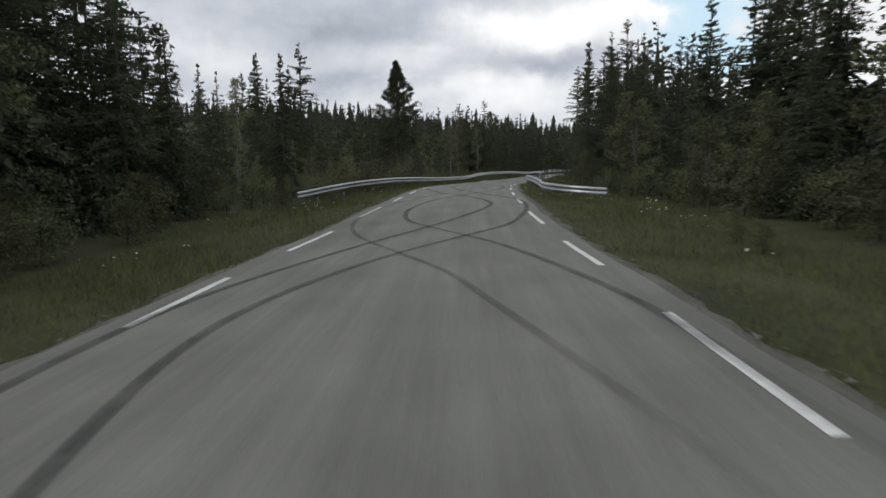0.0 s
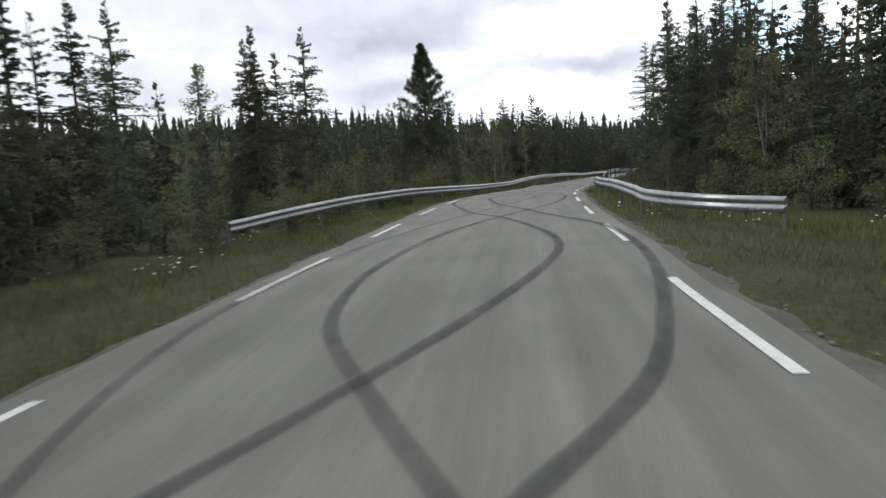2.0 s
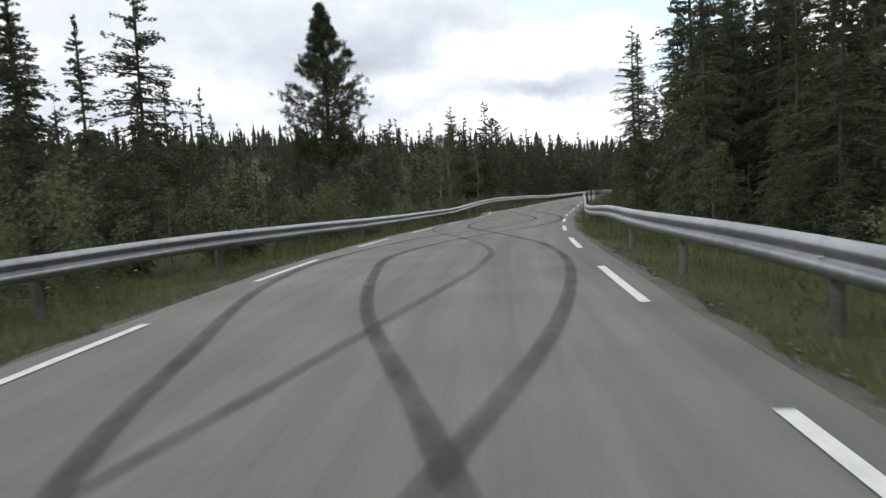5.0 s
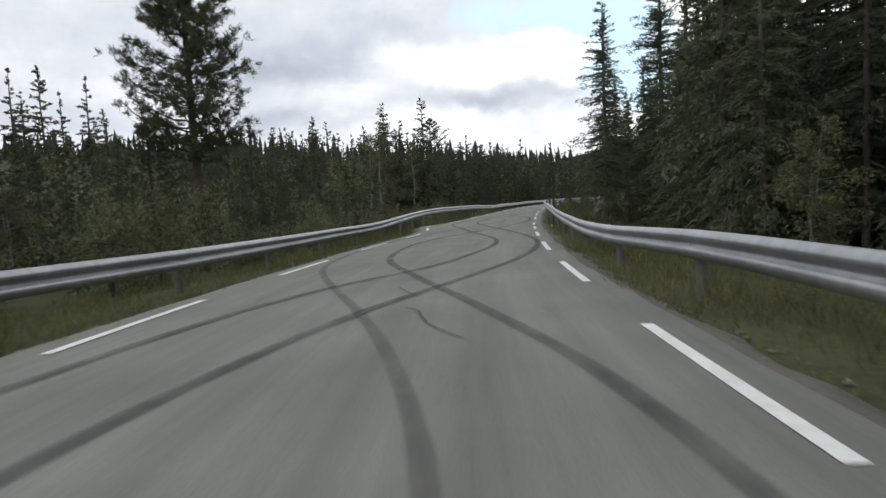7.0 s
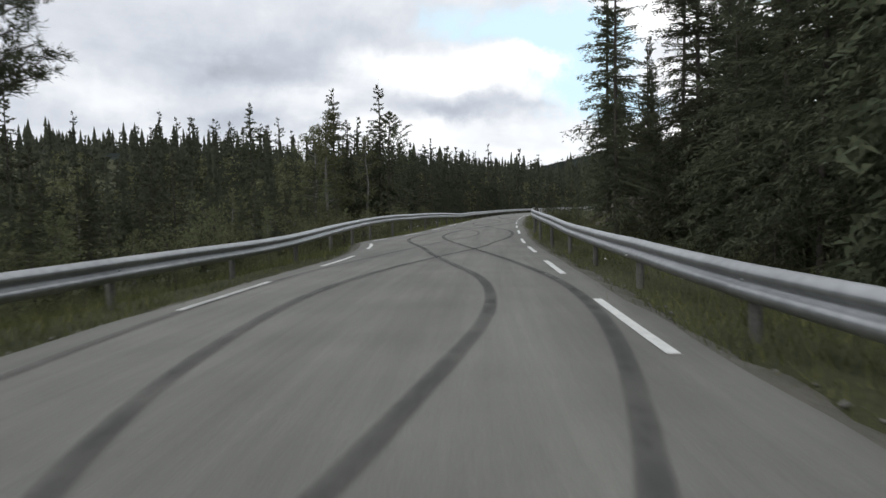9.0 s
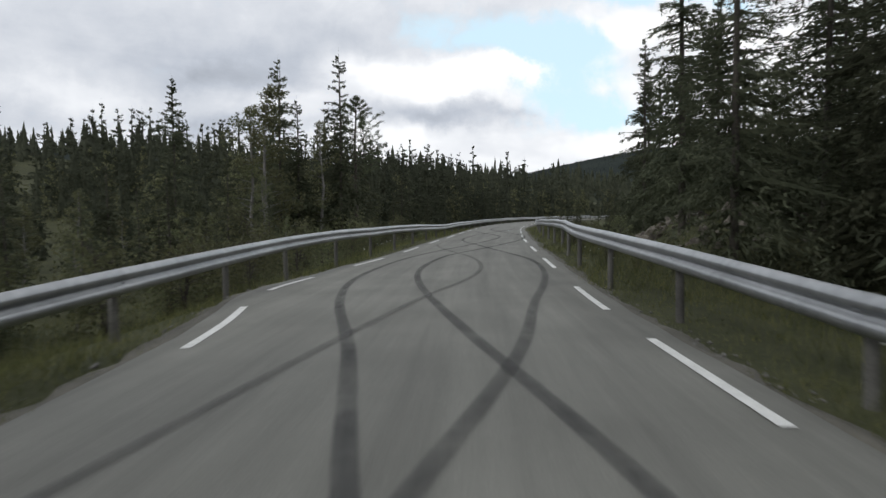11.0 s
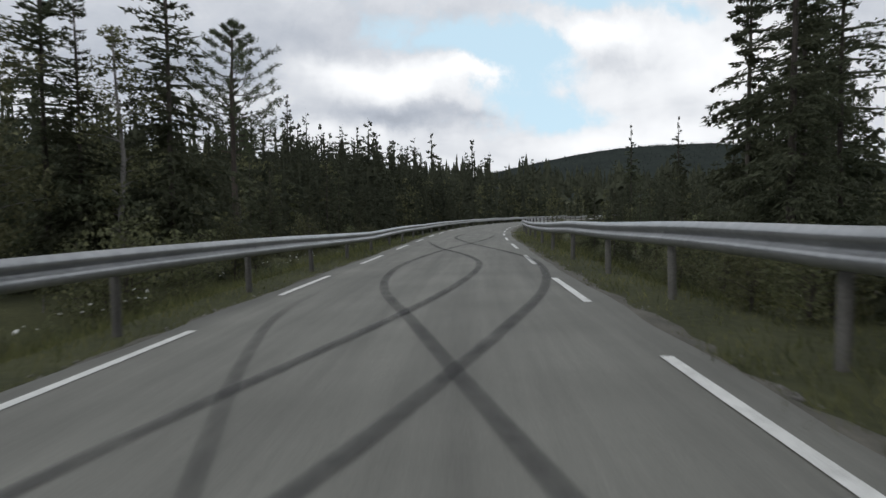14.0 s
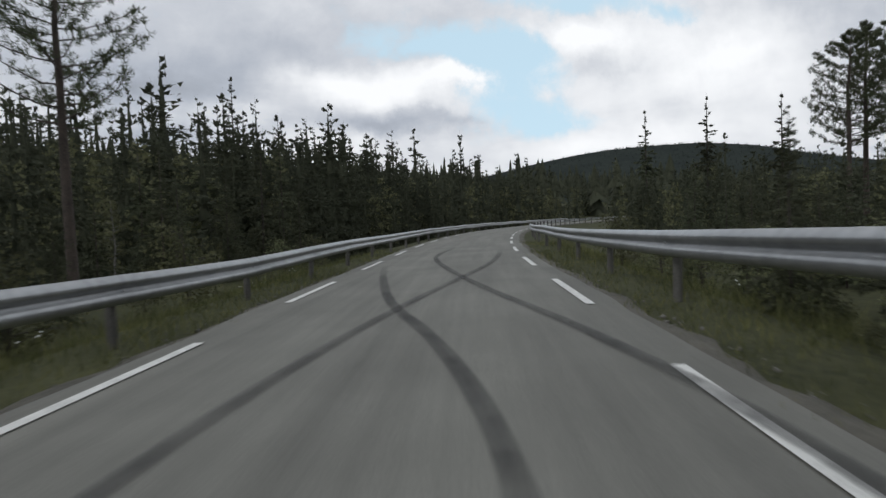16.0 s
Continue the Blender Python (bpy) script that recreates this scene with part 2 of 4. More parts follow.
POST = material("weathered_post", (0.15, 0.145, 0.13), (0.07, 0.066, 0.06), 2.5, 40, 0.8, 0.1, bump=0.4, depth=0.008, vary=0.2)
ROCK = material("broken_rock", (0.24, 0.215, 0.18), (0.07, 0.063, 0.053), 1.4, 16, 0.95, bump=0.7, depth=0.04, vary=0.3, gloss=0.2)
HILL = material("far_hill_forest", (0.044, 0.052, 0.046), (0.03, 0.036, 0.034), 0.01, 0.08, 1.0, bump=0, gloss=0.0)


# ---- the road's line ----
def smooth(xs, ys):
    """A soft curve through (xs, ys), straight on beyond its ends."""
    xs, ys = np.array(xs, float), np.array(ys, float)
    m = np.gradient(ys, xs)

    def at(x):
        x = np.asarray(x, float)
        k = np.clip(np.searchsorted(xs, x) - 1, 0, len(xs) - 2)
        h = xs[k + 1] - xs[k]
        t = (x - xs[k]) / h
        u = np.clip(t, 0, 1)
        v = (2 * u**3 - 3 * u**2 + 1) * ys[k] + (u**3 - 2 * u**2 + u) * h * m[k] + (3 * u**2 - 2 * u**3) * ys[k + 1] + (u**3 - u**2) * h * m[k + 1]
        return v + np.where(t < 0, t * h * m[0], 0) + np.where(t > 1, (t - 1) * h * m[-1], 0)

    return at


MID = smooth([-60, -10, 12, 20, 30, 40, 50, 57, 65, 77.7, 86, 94.7, 103, 120, 140, 160, 180, 200, 222],
             [0.2, 0.8, 1.3, 1.65, 2.25, 3.05, 4.6, 6.05, 7.9, 10.75, 12.97, 15.62, 18.2, 23.9, 32.2, 43, 57, 76, 105])
RISE = smooth([-60, 9, 12, 15.5, 18.5, 21, 27, 33, 39, 45, 51, 57, 63, 69, 74, 78, 83, 89, 95, 100, 106, 120, 160, 260],
              [-0.3, -0.3, -0.27, -0.17, -0.05, 0.02, 0.08, 0.135, 0.15, 0.11, 0.055, 0.02, -0.03, -0.07, -0.09, -0.07, -0.03, 0.02, 0.05, 0.085, 0.1, 0.12, 0.15, 0.3])
CROSS = smooth([-60, 9, 12, 21, 30, 50, 60, 70, 76, 86, 95, 105, 130, 260], [0.05, 0.07, 0.07, 0.04, 0.0, 0.0, 0.0, -0.03, 0.04, 0.07, 0.05, 0.05, 0.03, 0.0])
# Offsets of the painted edge lines: the road is a little wider in places.
RIGHT_LINE = smooth([-60, 5, 9, 12, 15.4, 18, 21, 27, 33, 39, 45, 51, 57, 61, 69, 76, 82, 88, 94, 100, 106, 125, 260], [2.7, 2.75, 2.73, 2.62, 2.52, 2.42, 2.41, 2.42, 2.48, 2.56, 2.54, 2.5, 2.43, 2.36, 2.3, 2.46, 2.44, 2.34, 2.18, 2.1, 2.0, 2.1, 2.3])
LEFT_LINE = smooth([-60, 5, 12.2, 15.4, 18.6, 21.3, 27, 33, 40, 50, 57, 63, 67, 71, 74.5, 78, 80.9, 83.6, 86.8, 92.6, 98.5, 105, 125, 260], [-2.9, -3.0, -2.93, -2.68, -2.5, -2.38, -2.42, -2.48, -2.5, -2.5, -2.42, -2.38, -2.75, -3.4, -3.3, -3.06, -2.72, -2.5, -2.33, -2.17, -2.02, -1.98, -2.1, -2.3])
_y = np.linspace(-60, 222, 2200)
_x = MID(_y)
_s = np.r_[0, np.cumsum(np.hypot(np.diff(_x), np.diff(_y)))]
_s -= np.interp(0, _y, _s)
S0, S1 = _s[0], _s[-1]


def along(s):
    """The middle of the road at s metres, and the way to its right."""
    y = np.interp(s, _s, _y)
    e = 0.5
    ya, yb = np.interp(s - e, _s, _y), np.interp(s + e, _s, _y)
    dx, dy = MID(yb) - MID(ya), yb - ya
    n = np.hypot(dx, dy) + 1e-9
    return MID(y), y, dy / n, -dx / n


def spot(s, d, lift=0.0):
    """The point of the world at s along and d to the right of the road's middle."""
    x, y, nx, ny = along(s)
    return np.stack(np.broadcast_arrays(x + d * nx, y + d * ny, RISE(y) + CROSS(y) * np.clip(d / 2.5, -1.3, 1.3) + lift), -1)


def of_y(y):
    return np.interp(y, _y, _s)


def nearest(x, y):
    """Station and offset of places, by the nearest point of the line."""
    ss = np.linspace(S0, S1, 1500)
    px, py, nx, ny = along(ss)
    x, y = np.ravel(x), np.ravel(y)
    s, d = np.empty(len(x)), np.empty(len(x))
    for a in range(0, len(x), 2000):
        dx, dy = x[a:a + 2000, None] - px, y[a:a + 2000, None] - py
        k = np.argmin(dx**2 + dy**2, 1)
        rows = np.arange(len(k))
        s[a:a + 2000] = ss[k]
        side = dx[rows, k] * nx[k] + dy[rows, k] * ny[k]
        d[a:a + 2000] = np.sign(side) * np.hypot(dx[rows, k], dy[rows, k])
    return s, d


rng = np.random.default_rng(7)


def waves(x, y):
    return (np.sin(x * 0.31 + 1.3 * np.sin(y * 0.17)) + np.sin(y * 0.27 + 1.7 * np.sin(x * 0.21 + 2))) * 0.5


def ground(x, y):
    """Height of the ground: the verge falls from the road, the wood lies a little lower, hills stand far off."""
    shape = np.shape(x)
    x, y = np.ravel(np.asarray(x, float)), np.ravel(np.asarray(y, float))
    s, d = nearest(x, y)
    _, yy, _, _ = along(s)
    base = RISE(yy) + CROSS(yy) * np.clip(d / 2.5, -1.3, 1.3)
    a = np.abs(d)
    low_right = 0.45 + 0.75 * np.clip((yy - 74) / 8, 0, 1)
    low_left = 0.5 + 0.5 * np.clip((yy - 55) / 15, 0, 1)
    low = np.where(d > 0, low_right, low_left)
    low = np.where(yy < 26, 0.35, low)
    z = base - np.interp(a, [0, 2.2, 3.2, 3.9], [0.09, 0.09, 0.09, 0.13])
    z -= np.clip((a - 3.7) / 3.2, 0, 1) ** 1.3 * low
    z += waves(x, y) * 0.12 * np.clip((a - 4.5) / 4, 0, 1)
    bank = np.exp(-((yy - 82) / 7.5) ** 4) * np.exp(-((d - 8.8) / 2.7) ** 2) * (d > 0)
    z += 2.4 * bank
    z += 5.5 * np.clip((-d - 12) / 40, 0, 1) * np.clip((yy - 100) / 40, 0, 1)
    z += 13 * np.clip((a - 70) / 330, 0, 1) ** 1.2
    r = np.hypot(x + 120, y - 430)
    z += 21 * np.exp(-(r / 250) ** 2) * np.clip((a - 50) / 150, 0, 1)
    z += 150 * np.exp(-(((x - 950) / 600) ** 2 + ((y - 1500) / 480) ** 2)) * np.clip((a - 100) / 300, 0, 1)
    z += 55 * np.clip((np.hypot(x, y) - 1500) / 2500, 0, 1)
    return z.reshape(shape)


# ---- mesh helpers ----
def tri_mesh(name, v, f, mat, smooth_faces=False):
    me = bpy.data.meshes.new(name)
    v, f = np.asarray(v, np.float32), np.asarray(f, np.int32)
    me.vertices.add(len(v))
    me.vertices.foreach_set("co", v.ravel())
    me.loops.add(f.size)
    me.loops.foreach_set("vertex_index", f.ravel())
    me.polygons.add(len(f))
    me.polygons.foreach_set("loop_start", np.arange(0, f.size, f.shape[1], dtype=np.int32))
    me.update(calc_edges=True)
    me.validate()
    if smooth_faces:
        me.polygons.foreach_set("use_smooth", np.ones(len(f), bool))
    me.materials.append(mat)
    return me


def child(name, me, parent, label=""):
    ob = new(name, me)
    ob.parent = parent
    return tagged(ob, label) if label else ob


def lattice(rows, cols):
    """Quads of a sheet of rows x cols points."""
    i = np.arange(rows * cols).reshape(rows, cols)
    return np.stack([i[:-1, :-1], i[:-1, 1:], i[1:, 1:], i[1:, :-1]], -1).reshape(-1, 4)


def tube(points, radii, sides=7, cap=True):
    """A round, tapering rod along points."""
    p = np.asarray(points, float)
    t = np.gradient(p, axis=0)
    t /= np.linalg.norm(t, axis=1, keepdims=True) + 1e-9
    ref = np.where(np.abs(t[:, 2:]) > 0.9, [[1.0, 0, 0]], [[0, 0, 1.0]])
    u = np.cross(t, ref)
    u /= np.linalg.norm(u, axis=1, keepdims=True) + 1e-9
    w = np.cross(t, u)
    a = np.linspace(0, 2 * np.pi, sides, endpoint=False)
    ring = np.cos(a)[None, :, None] * u[:, None] + np.sin(a)[None, :, None] * w[:, None]
    v = (p[:, None] + ring * np.asarray(radii, float)[:, None, None]).reshape(-1, 3)
    n = len(p)
    i = np.arange(n * sides).reshape(n, sides)
    j = np.roll(i, -1, 1)
    q = np.stack([i[:-1], j[:-1], j[1:], i[1:]], -1).reshape(-1, 4)
    f = np.concatenate([q[:, [0, 1, 2]], q[:, [0, 2, 3]]])
    if cap:
        v = np.vstack([v, p[-1:]])
        top = len(v) - 1
        f = np.concatenate([f, np.stack([i[-1], j[-1], np.full(sides, top)], -1)])
    return v, f


def joined(pieces):
    vs, fs, n = [], [], 0
    for v, f in pieces:
        vs.append(v)
        fs.append(np.asarray(f) + n)
        n += len(v)
    return np.vstack(vs), np.vstack(fs)


# ---- ground ----
def spaced(lo, hi, step, far, grow=1.22):
    mid = list(np.arange(lo, hi + step, step))
    s, up = step, []
    while mid[-1] < far:
        s *= grow
        mid.append(mid[-1] + s)
    s = step
    while mid[0] > -far:
        s *= grow
        mid.insert(0, mid[0] - s)
    return np.array(mid)


gx, gy = np.meshgrid(spaced(-22, 48, 0.7, 4200, 1.16), spaced(-8, 150, 0.8, 4200, 1.16))
gz = ground(gx, gy)
me = tri_mesh("ground", np.stack([gx, gy, gz], -1).reshape(-1, 3), lattice(*gx.shape), SOIL, True)
me.materials.append(HILL)
mid_x, mid_y = (gx[:-1, :-1] + gx[1:, 1:]) / 2, (gy[:-1, :-1] + gy[1:, 1:]) / 2
me.polygons.foreach_set("material_index", (np.hypot(mid_x - 8, mid_y - 60) > 260).astype(np.int32).ravel())
tagged(new("ground", me), "mossy forest floor and grassy verge falling from the road", "ground", kind="structure")



def land_z(x, y):
    """Height of the sheet itself, between its points."""
    ax, ay = gx[0], gy[:, 0]
    i = np.clip(np.searchsorted(ax, x) - 1, 0, len(ax) - 2)
    j = np.clip(np.searchsorted(ay, y) - 1, 0, len(ay) - 2)
    u, v = (x - ax[i]) / (ax[i + 1] - ax[i]), (y - ay[j]) / (ay[j + 1] - ay[j])
    return (gz[j, i] * (1 - u) + gz[j, i + 1] * u) * (1 - v) + (gz[j + 1, i] * (1 - u) + gz[j + 1, i + 1] * u) * v


# ---- road ----
ss = np.arange(S0, S1, 0.5)
lift = np.array([-0.1, 0.0, 0.018, 0.03, 0.018, 0.0, -0.1])
ragged = np.interp(ss, np.arange(S0, S1, 1.1), rng.normal(0, 0.028, len(np.arange(S0, S1, 1.1))))
lo, hi = LEFT_LINE(ss) - 0.34 - ragged, RIGHT_LINE(ss) + 0.34 + ragged
dd = [lo - 0.16, lo, lo * 0.55, 0 * ss, hi * 0.55, hi, hi + 0.16]
grid = np.stack([spot(ss, d, h) for d, h in zip(dd, lift)], 1)
road = tagged(new("road", tri_mesh("road", grid.reshape(-1, 3), lattice(len(ss), len(dd))[:, ::-1], ASPHALT, True)),
              "narrow grey asphalt road with dashed white edge lines", "road", kind="structure")
lane = road.data.attributes.new("lane", "FLOAT_VECTOR", "POINT")
lane.data.foreach_set("vector", np.stack([np.stack([d * 2.2 + 0 * ss, ss * 0.09, 0 * ss], -1) for d in dd], 1).astype(np.float32).ravel())


def on_road(d):
    return np.interp(np.abs(d), [0, 1.5, 2.75], [0.03, 0.018, 0.0]) + 0.004


def ribbon(name, s, d, width, up, mat, label, fray=0.0, strength=1.0):
    """A flat strip that lies on the road, along stations s and offsets d."""
    s, d = np.asarray(s, float), np.asarray(d, float)
    p = spot(s, d)
    t = np.gradient(p[:, :2], axis=0)
    t /= np.linalg.norm(t, axis=1, keepdims=True)
    n = np.stack([t[:, 1], -t[:, 0]], -1)
    wide = width * (1 + fray * rng.uniform(-1, 1, len(s)))
    rows = []
    lanes = (-0.5, -0.32, 0.0, 0.32, 0.5)
    for k in lanes:
        q = p.copy()
        q[:, :2] += n * (wide * k)[:, None]
        q[:, 2] += on_road(d + wide * k * 0.9) + up
        rows.append(q)
    v = np.stack(rows, 1).reshape(-1, 3)
    me = tri_mesh(name, v, lattice(len(s), len(lanes))[:, ::-1], mat)
    film = me.attributes.new("film", "FLOAT", "POINT")
    ends = np.clip(np.minimum(np.arange(len(s)), np.arange(len(s))[::-1]) / 12, 0, 1)
    film.data.foreach_set("value", (ends[:, None] * strength * np.array([0.0, 0.85, 1.0, 0.85, 0.0])).ravel().astype(np.float32))
    return child(name, me, road, label)


# Dashes of 3 m with gaps of 3 m, paced along each edge.
for edge_line, first, stretch in ((RIGHT_LINE, 3.2, 1.0065), (LEFT_LINE, 0.42, 0.991)):
    for k in range(-8, 32):
        a = first + 6.0 * stretch * k - (0.8 if edge_line is RIGHT_LINE and k == 11 else 0.7 if edge_line is LEFT_LINE and k == 12 else 0)
        if S0 < a < S1 - 4:
            ribbon("edge_dash", np.linspace(a, a + 3.0, 7), edge_line(np.linspace(a, a + 3.0, 7)), 0.11, 0.005, PAINT, "", 0.03)

# Tyre marks: metres along the road and to the right of its middle.
TRACKS = (
    ((-4.0, -1.90), (3.0, -2.90), (7.8, -2.83), (9.9, -2.36), (12.7, -1.45), (15.2, -0.36), (16.7, 0.26), (19.0, 1.00), (21.1, 1.37), (22.4, 1.32), (24.5, 0.96), (27.6, 0.09), (29.5, -0.80), (32.0, -1.42), (35.2, -2.10), (37.9, -2.29), (41.5, -1.94), (44.0, -1.49), (45.9, -0.89), (48.0, 0.10), (50.6, 0.71), (53.9, 1.17), (57.1, 1.00), (59.6, 0.43), (62.4, -0.24), (65.7, -0.90), (69.5, -1.77), (72.7, -2.18), (76.3, -2.21), (79.9, -1.88), (82.6, -1.31), (84.9, -0.64), (87.4, 0.07), (90.4, 0.65), (95.0, 0.90), (98.4, 0.28), (100.1, -0.21), (103.9, -0.93), (108.5, -1.59)),
    ((-4.0, 0.50), (1.9, -1.40), (6.8, -1.90), (8.7, -1.50), (11.4, -0.50), (13.7, 0.75), (15.2, 1.60), (17.1, 2.10), (19.6, 2.45), (22.1, 2.50), (24.5, 2.30), (27.8, 1.35), (30.4, 0.60), (33.1, -0.21), (36.0, -0.72), (39.0, -1.00), (40.9, -0.72), (43.0, -0.21), (46.2, 0.84), (49.3, 1.72), (53.5, 2.30), (56.7, 2.21), (58.8, 1.91), (63.4, 1.04), (66.6, 0.31), (69.7, -0.31), (72.1, -0.69), (74.6, -0.93), (78.0, -0.88), (80.9, -0.49), (83.0, 0.25), (86.0, 1.17), (88.7, 1.85), (92.1, 2.23), (95.7, 2.18), (98.0, 1.80), (101.3, 1.05), (105.1, 0.30), (111.0, -0.43), (116.5, -0.10)),
    ((2.1, 2.20), (7.0, 0.97), (8.9, 0.45), (11.4, -0.60), (14.6, -1.98), (16.9, -2.45), (19.8, -2.40), (23.8, -1.90), (28.3, -1.02), (30.8, -0.42), (33.5, 0.16), (36.3, 0.70), (39.4, 0.85), (41.1, 0.55), (43.4, -0.11), (45.9, -1.02), (48.7, -1.92), (52.7, -2.36), (57.9, -2.29), (63.2, -1.59), (67.4, -0.94), (70.8, -0.28), (72.5, 0.14), (74.6, 0.50), (76.5, 0.59), (79.2, 0.34), (82.4, -0.48), (84.7, -1.07), (87.6, -1.61), (90.8, -1.62)),
    ((2.1, 2.90), (6.8, 2.60), (9.3, 2.10), (12.5, 1.15), (15.0, -0.10), (16.7, -0.90), (18.6, -1.22), (21.7, -1.10), (24.9, -0.61), (27.6, 0.15), (29.5, 0.72), (31.8, 1.38), (34.6, 1.90), (37.7, 2.14), (40.7, 1.89), (43.4, 1.19), (46.8, 0.07), (49.9, -0.86), (52.9, -1.20), (55.6, -1.20), (59.0, -0.72), (62.0, -0.05), (65.7, 0.78), (69.7, 1.35), (72.1, 1.77), (75.2, 2.11), (78.2, 2.06), (81.3, 1.41), (83.9, 0.82), (86.6, 0.20), (89.8, -0.58), (94.0, -0.92), (98.2, -0.53), (99.9, -0.24), (103.0, 0.36), (107.2, 1.09), (113.1, 1.54)),
)
for line, width, dark in zip(TRACKS, (0.18, 0.18, 0.15, 0.18), (0.74, 0.74, 0.46, 0.66)):
    at, ds = np.array(line).T
    path = smooth(at, ds)
    st = np.arange(at[0], at[-1], 0.35)
    ribbon("skid_mark", st, path(st), width, 0.009, RUBBER, "dark weaving tyre skid mark on the asphalt", 0.06, dark)

# Fine cracks in the asphalt: places on the road.
for crack in (((3.81, 45.28), (3.9, 44.8), (3.98, 44.33)), ((3.87, 43.52), (3.98, 43.3), (4.02, 42.79), (4.14, 42.26), (4.3, 41.89))):
    cx, cy = np.array(crack).T
    k = np.arange(len(crack))
    fine = np.linspace(0, len(crack) - 1, 30 * len(crack))
    c_x, c_y = np.interp(fine, k, cx) + np.cumsum(rng.normal(0, 0.004, len(fine))), np.interp(fine, k, cy)
    c_s, c_d = of_y(c_y), c_x - MID(c_y)
    ribbon("crack", c_s, c_d, 0.026, 0.013, RUBBER, "thin irregular crack in the asphalt", 0.3, 1.3)

# Gravel shoulders.
for side, sign in (("left", -1), ("right", 1)):
    s2 = np.arange(S0, S1, 0.45)
    edge = rng.uniform(0, 1, (len(s2), 3))
    e = np.abs(RIGHT_LINE(s2) if sign > 0 else LEFT_LINE(s2)) + 0.32
    rows = [spot(s2, sign * e, -0.035), spot(s2, sign * (e + 0.08 + 0.08 * edge[:, 0]), -0.045 + 0.03 * edge[:, 1]), spot(s2, sign * (e + 0.2 + 0.18 * edge[:, 1]), -0.085 + 0.02 * edge[:, 2]),
            spot(s2, sign * (e + 0.4 + 0.3 * edge[:, 2]), -0.26)]
    v = np.stack(rows, 1)
    f = lattice(len(s2), 4)
    tagged(new("pavement", tri_mesh("shoulder", v.reshape(-1, 3), f[:, ::-1] if sign > 0 else f, GRAVEL, True)), "strip of grey gravel shoulder beside the asphalt", "shoulder", kind="structure")

# Loose stones and crumbled asphalt along the edges.
n = 4200
v = rng.uniform(-2, 112, n)
side = np.where(rng.uniform(0, 1, n) < 0.45, -1, 1)
e = np.where(side > 0, RIGHT_LINE(of_y(v)), -LEFT_LINE(of_y(v))) + 0.3 + 0.5 * rng.uniform(0, 1, n) ** 1.3
p = spot(of_y(v), side * e, -0.035) - np.column_stack([0 * v, 0 * v, 0.1 * (e - np.where(side > 0, RIGHT_LINE(of_y(v)), -LEFT_LINE(of_y(v))) - 0.3)])
size = 0.008 + 0.032 * rng.uniform(0, 1, n) ** 3
axes = np.array([(1, 0, 0), (-1, 0, 0), (0, 1, 0), (0, -1, 0), (0, 0, 0.7), (0, 0, -0.7)], float)
turn = rng.uniform(0, 6.28, n)
corner = axes[None] * size[:, None, None] * rng.uniform(0.6, 1.4, (n, 6, 1))
corner = np.stack([corner[..., 0] * np.cos(turn)[:, None] - corner[..., 1] * np.sin(turn)[:, None], corner[..., 0] * np.sin(turn)[:, None] + corner[..., 1] * np.cos(turn)[:, None], corner[..., 2]], -1)
eight = np.array([(0, 2, 4), (2, 1, 4), (1, 3, 4), (3, 0, 4), (2, 0, 5), (1, 2, 5), (3, 1, 5), (0, 3, 5)])
tagged(new("loose_stones", tri_mesh("loose_stones", (p[:, None] + corner).reshape(-1, 3), (eight[None] + 6 * np.arange(n)[:, None, None]).reshape(-1, 3), STONE)),
       "small loose stones and crumbled asphalt along the edge", "gravel", kind="stuff")

# ---- guard rails ----
SECTION = np.array([(0.004, 0.155), (0.022, 0.153), (0.048, 0.126), (0.078, 0.098), (0.082, 0.066), (0.058, 0.036), (0.014, 0.012), (0.012, -0.012), (0.058, -0.036), (0.082, -0.066), (0.08, -0.098), (0.06, -0.126), (0.042, -0.152), (0.024, -0.156)])


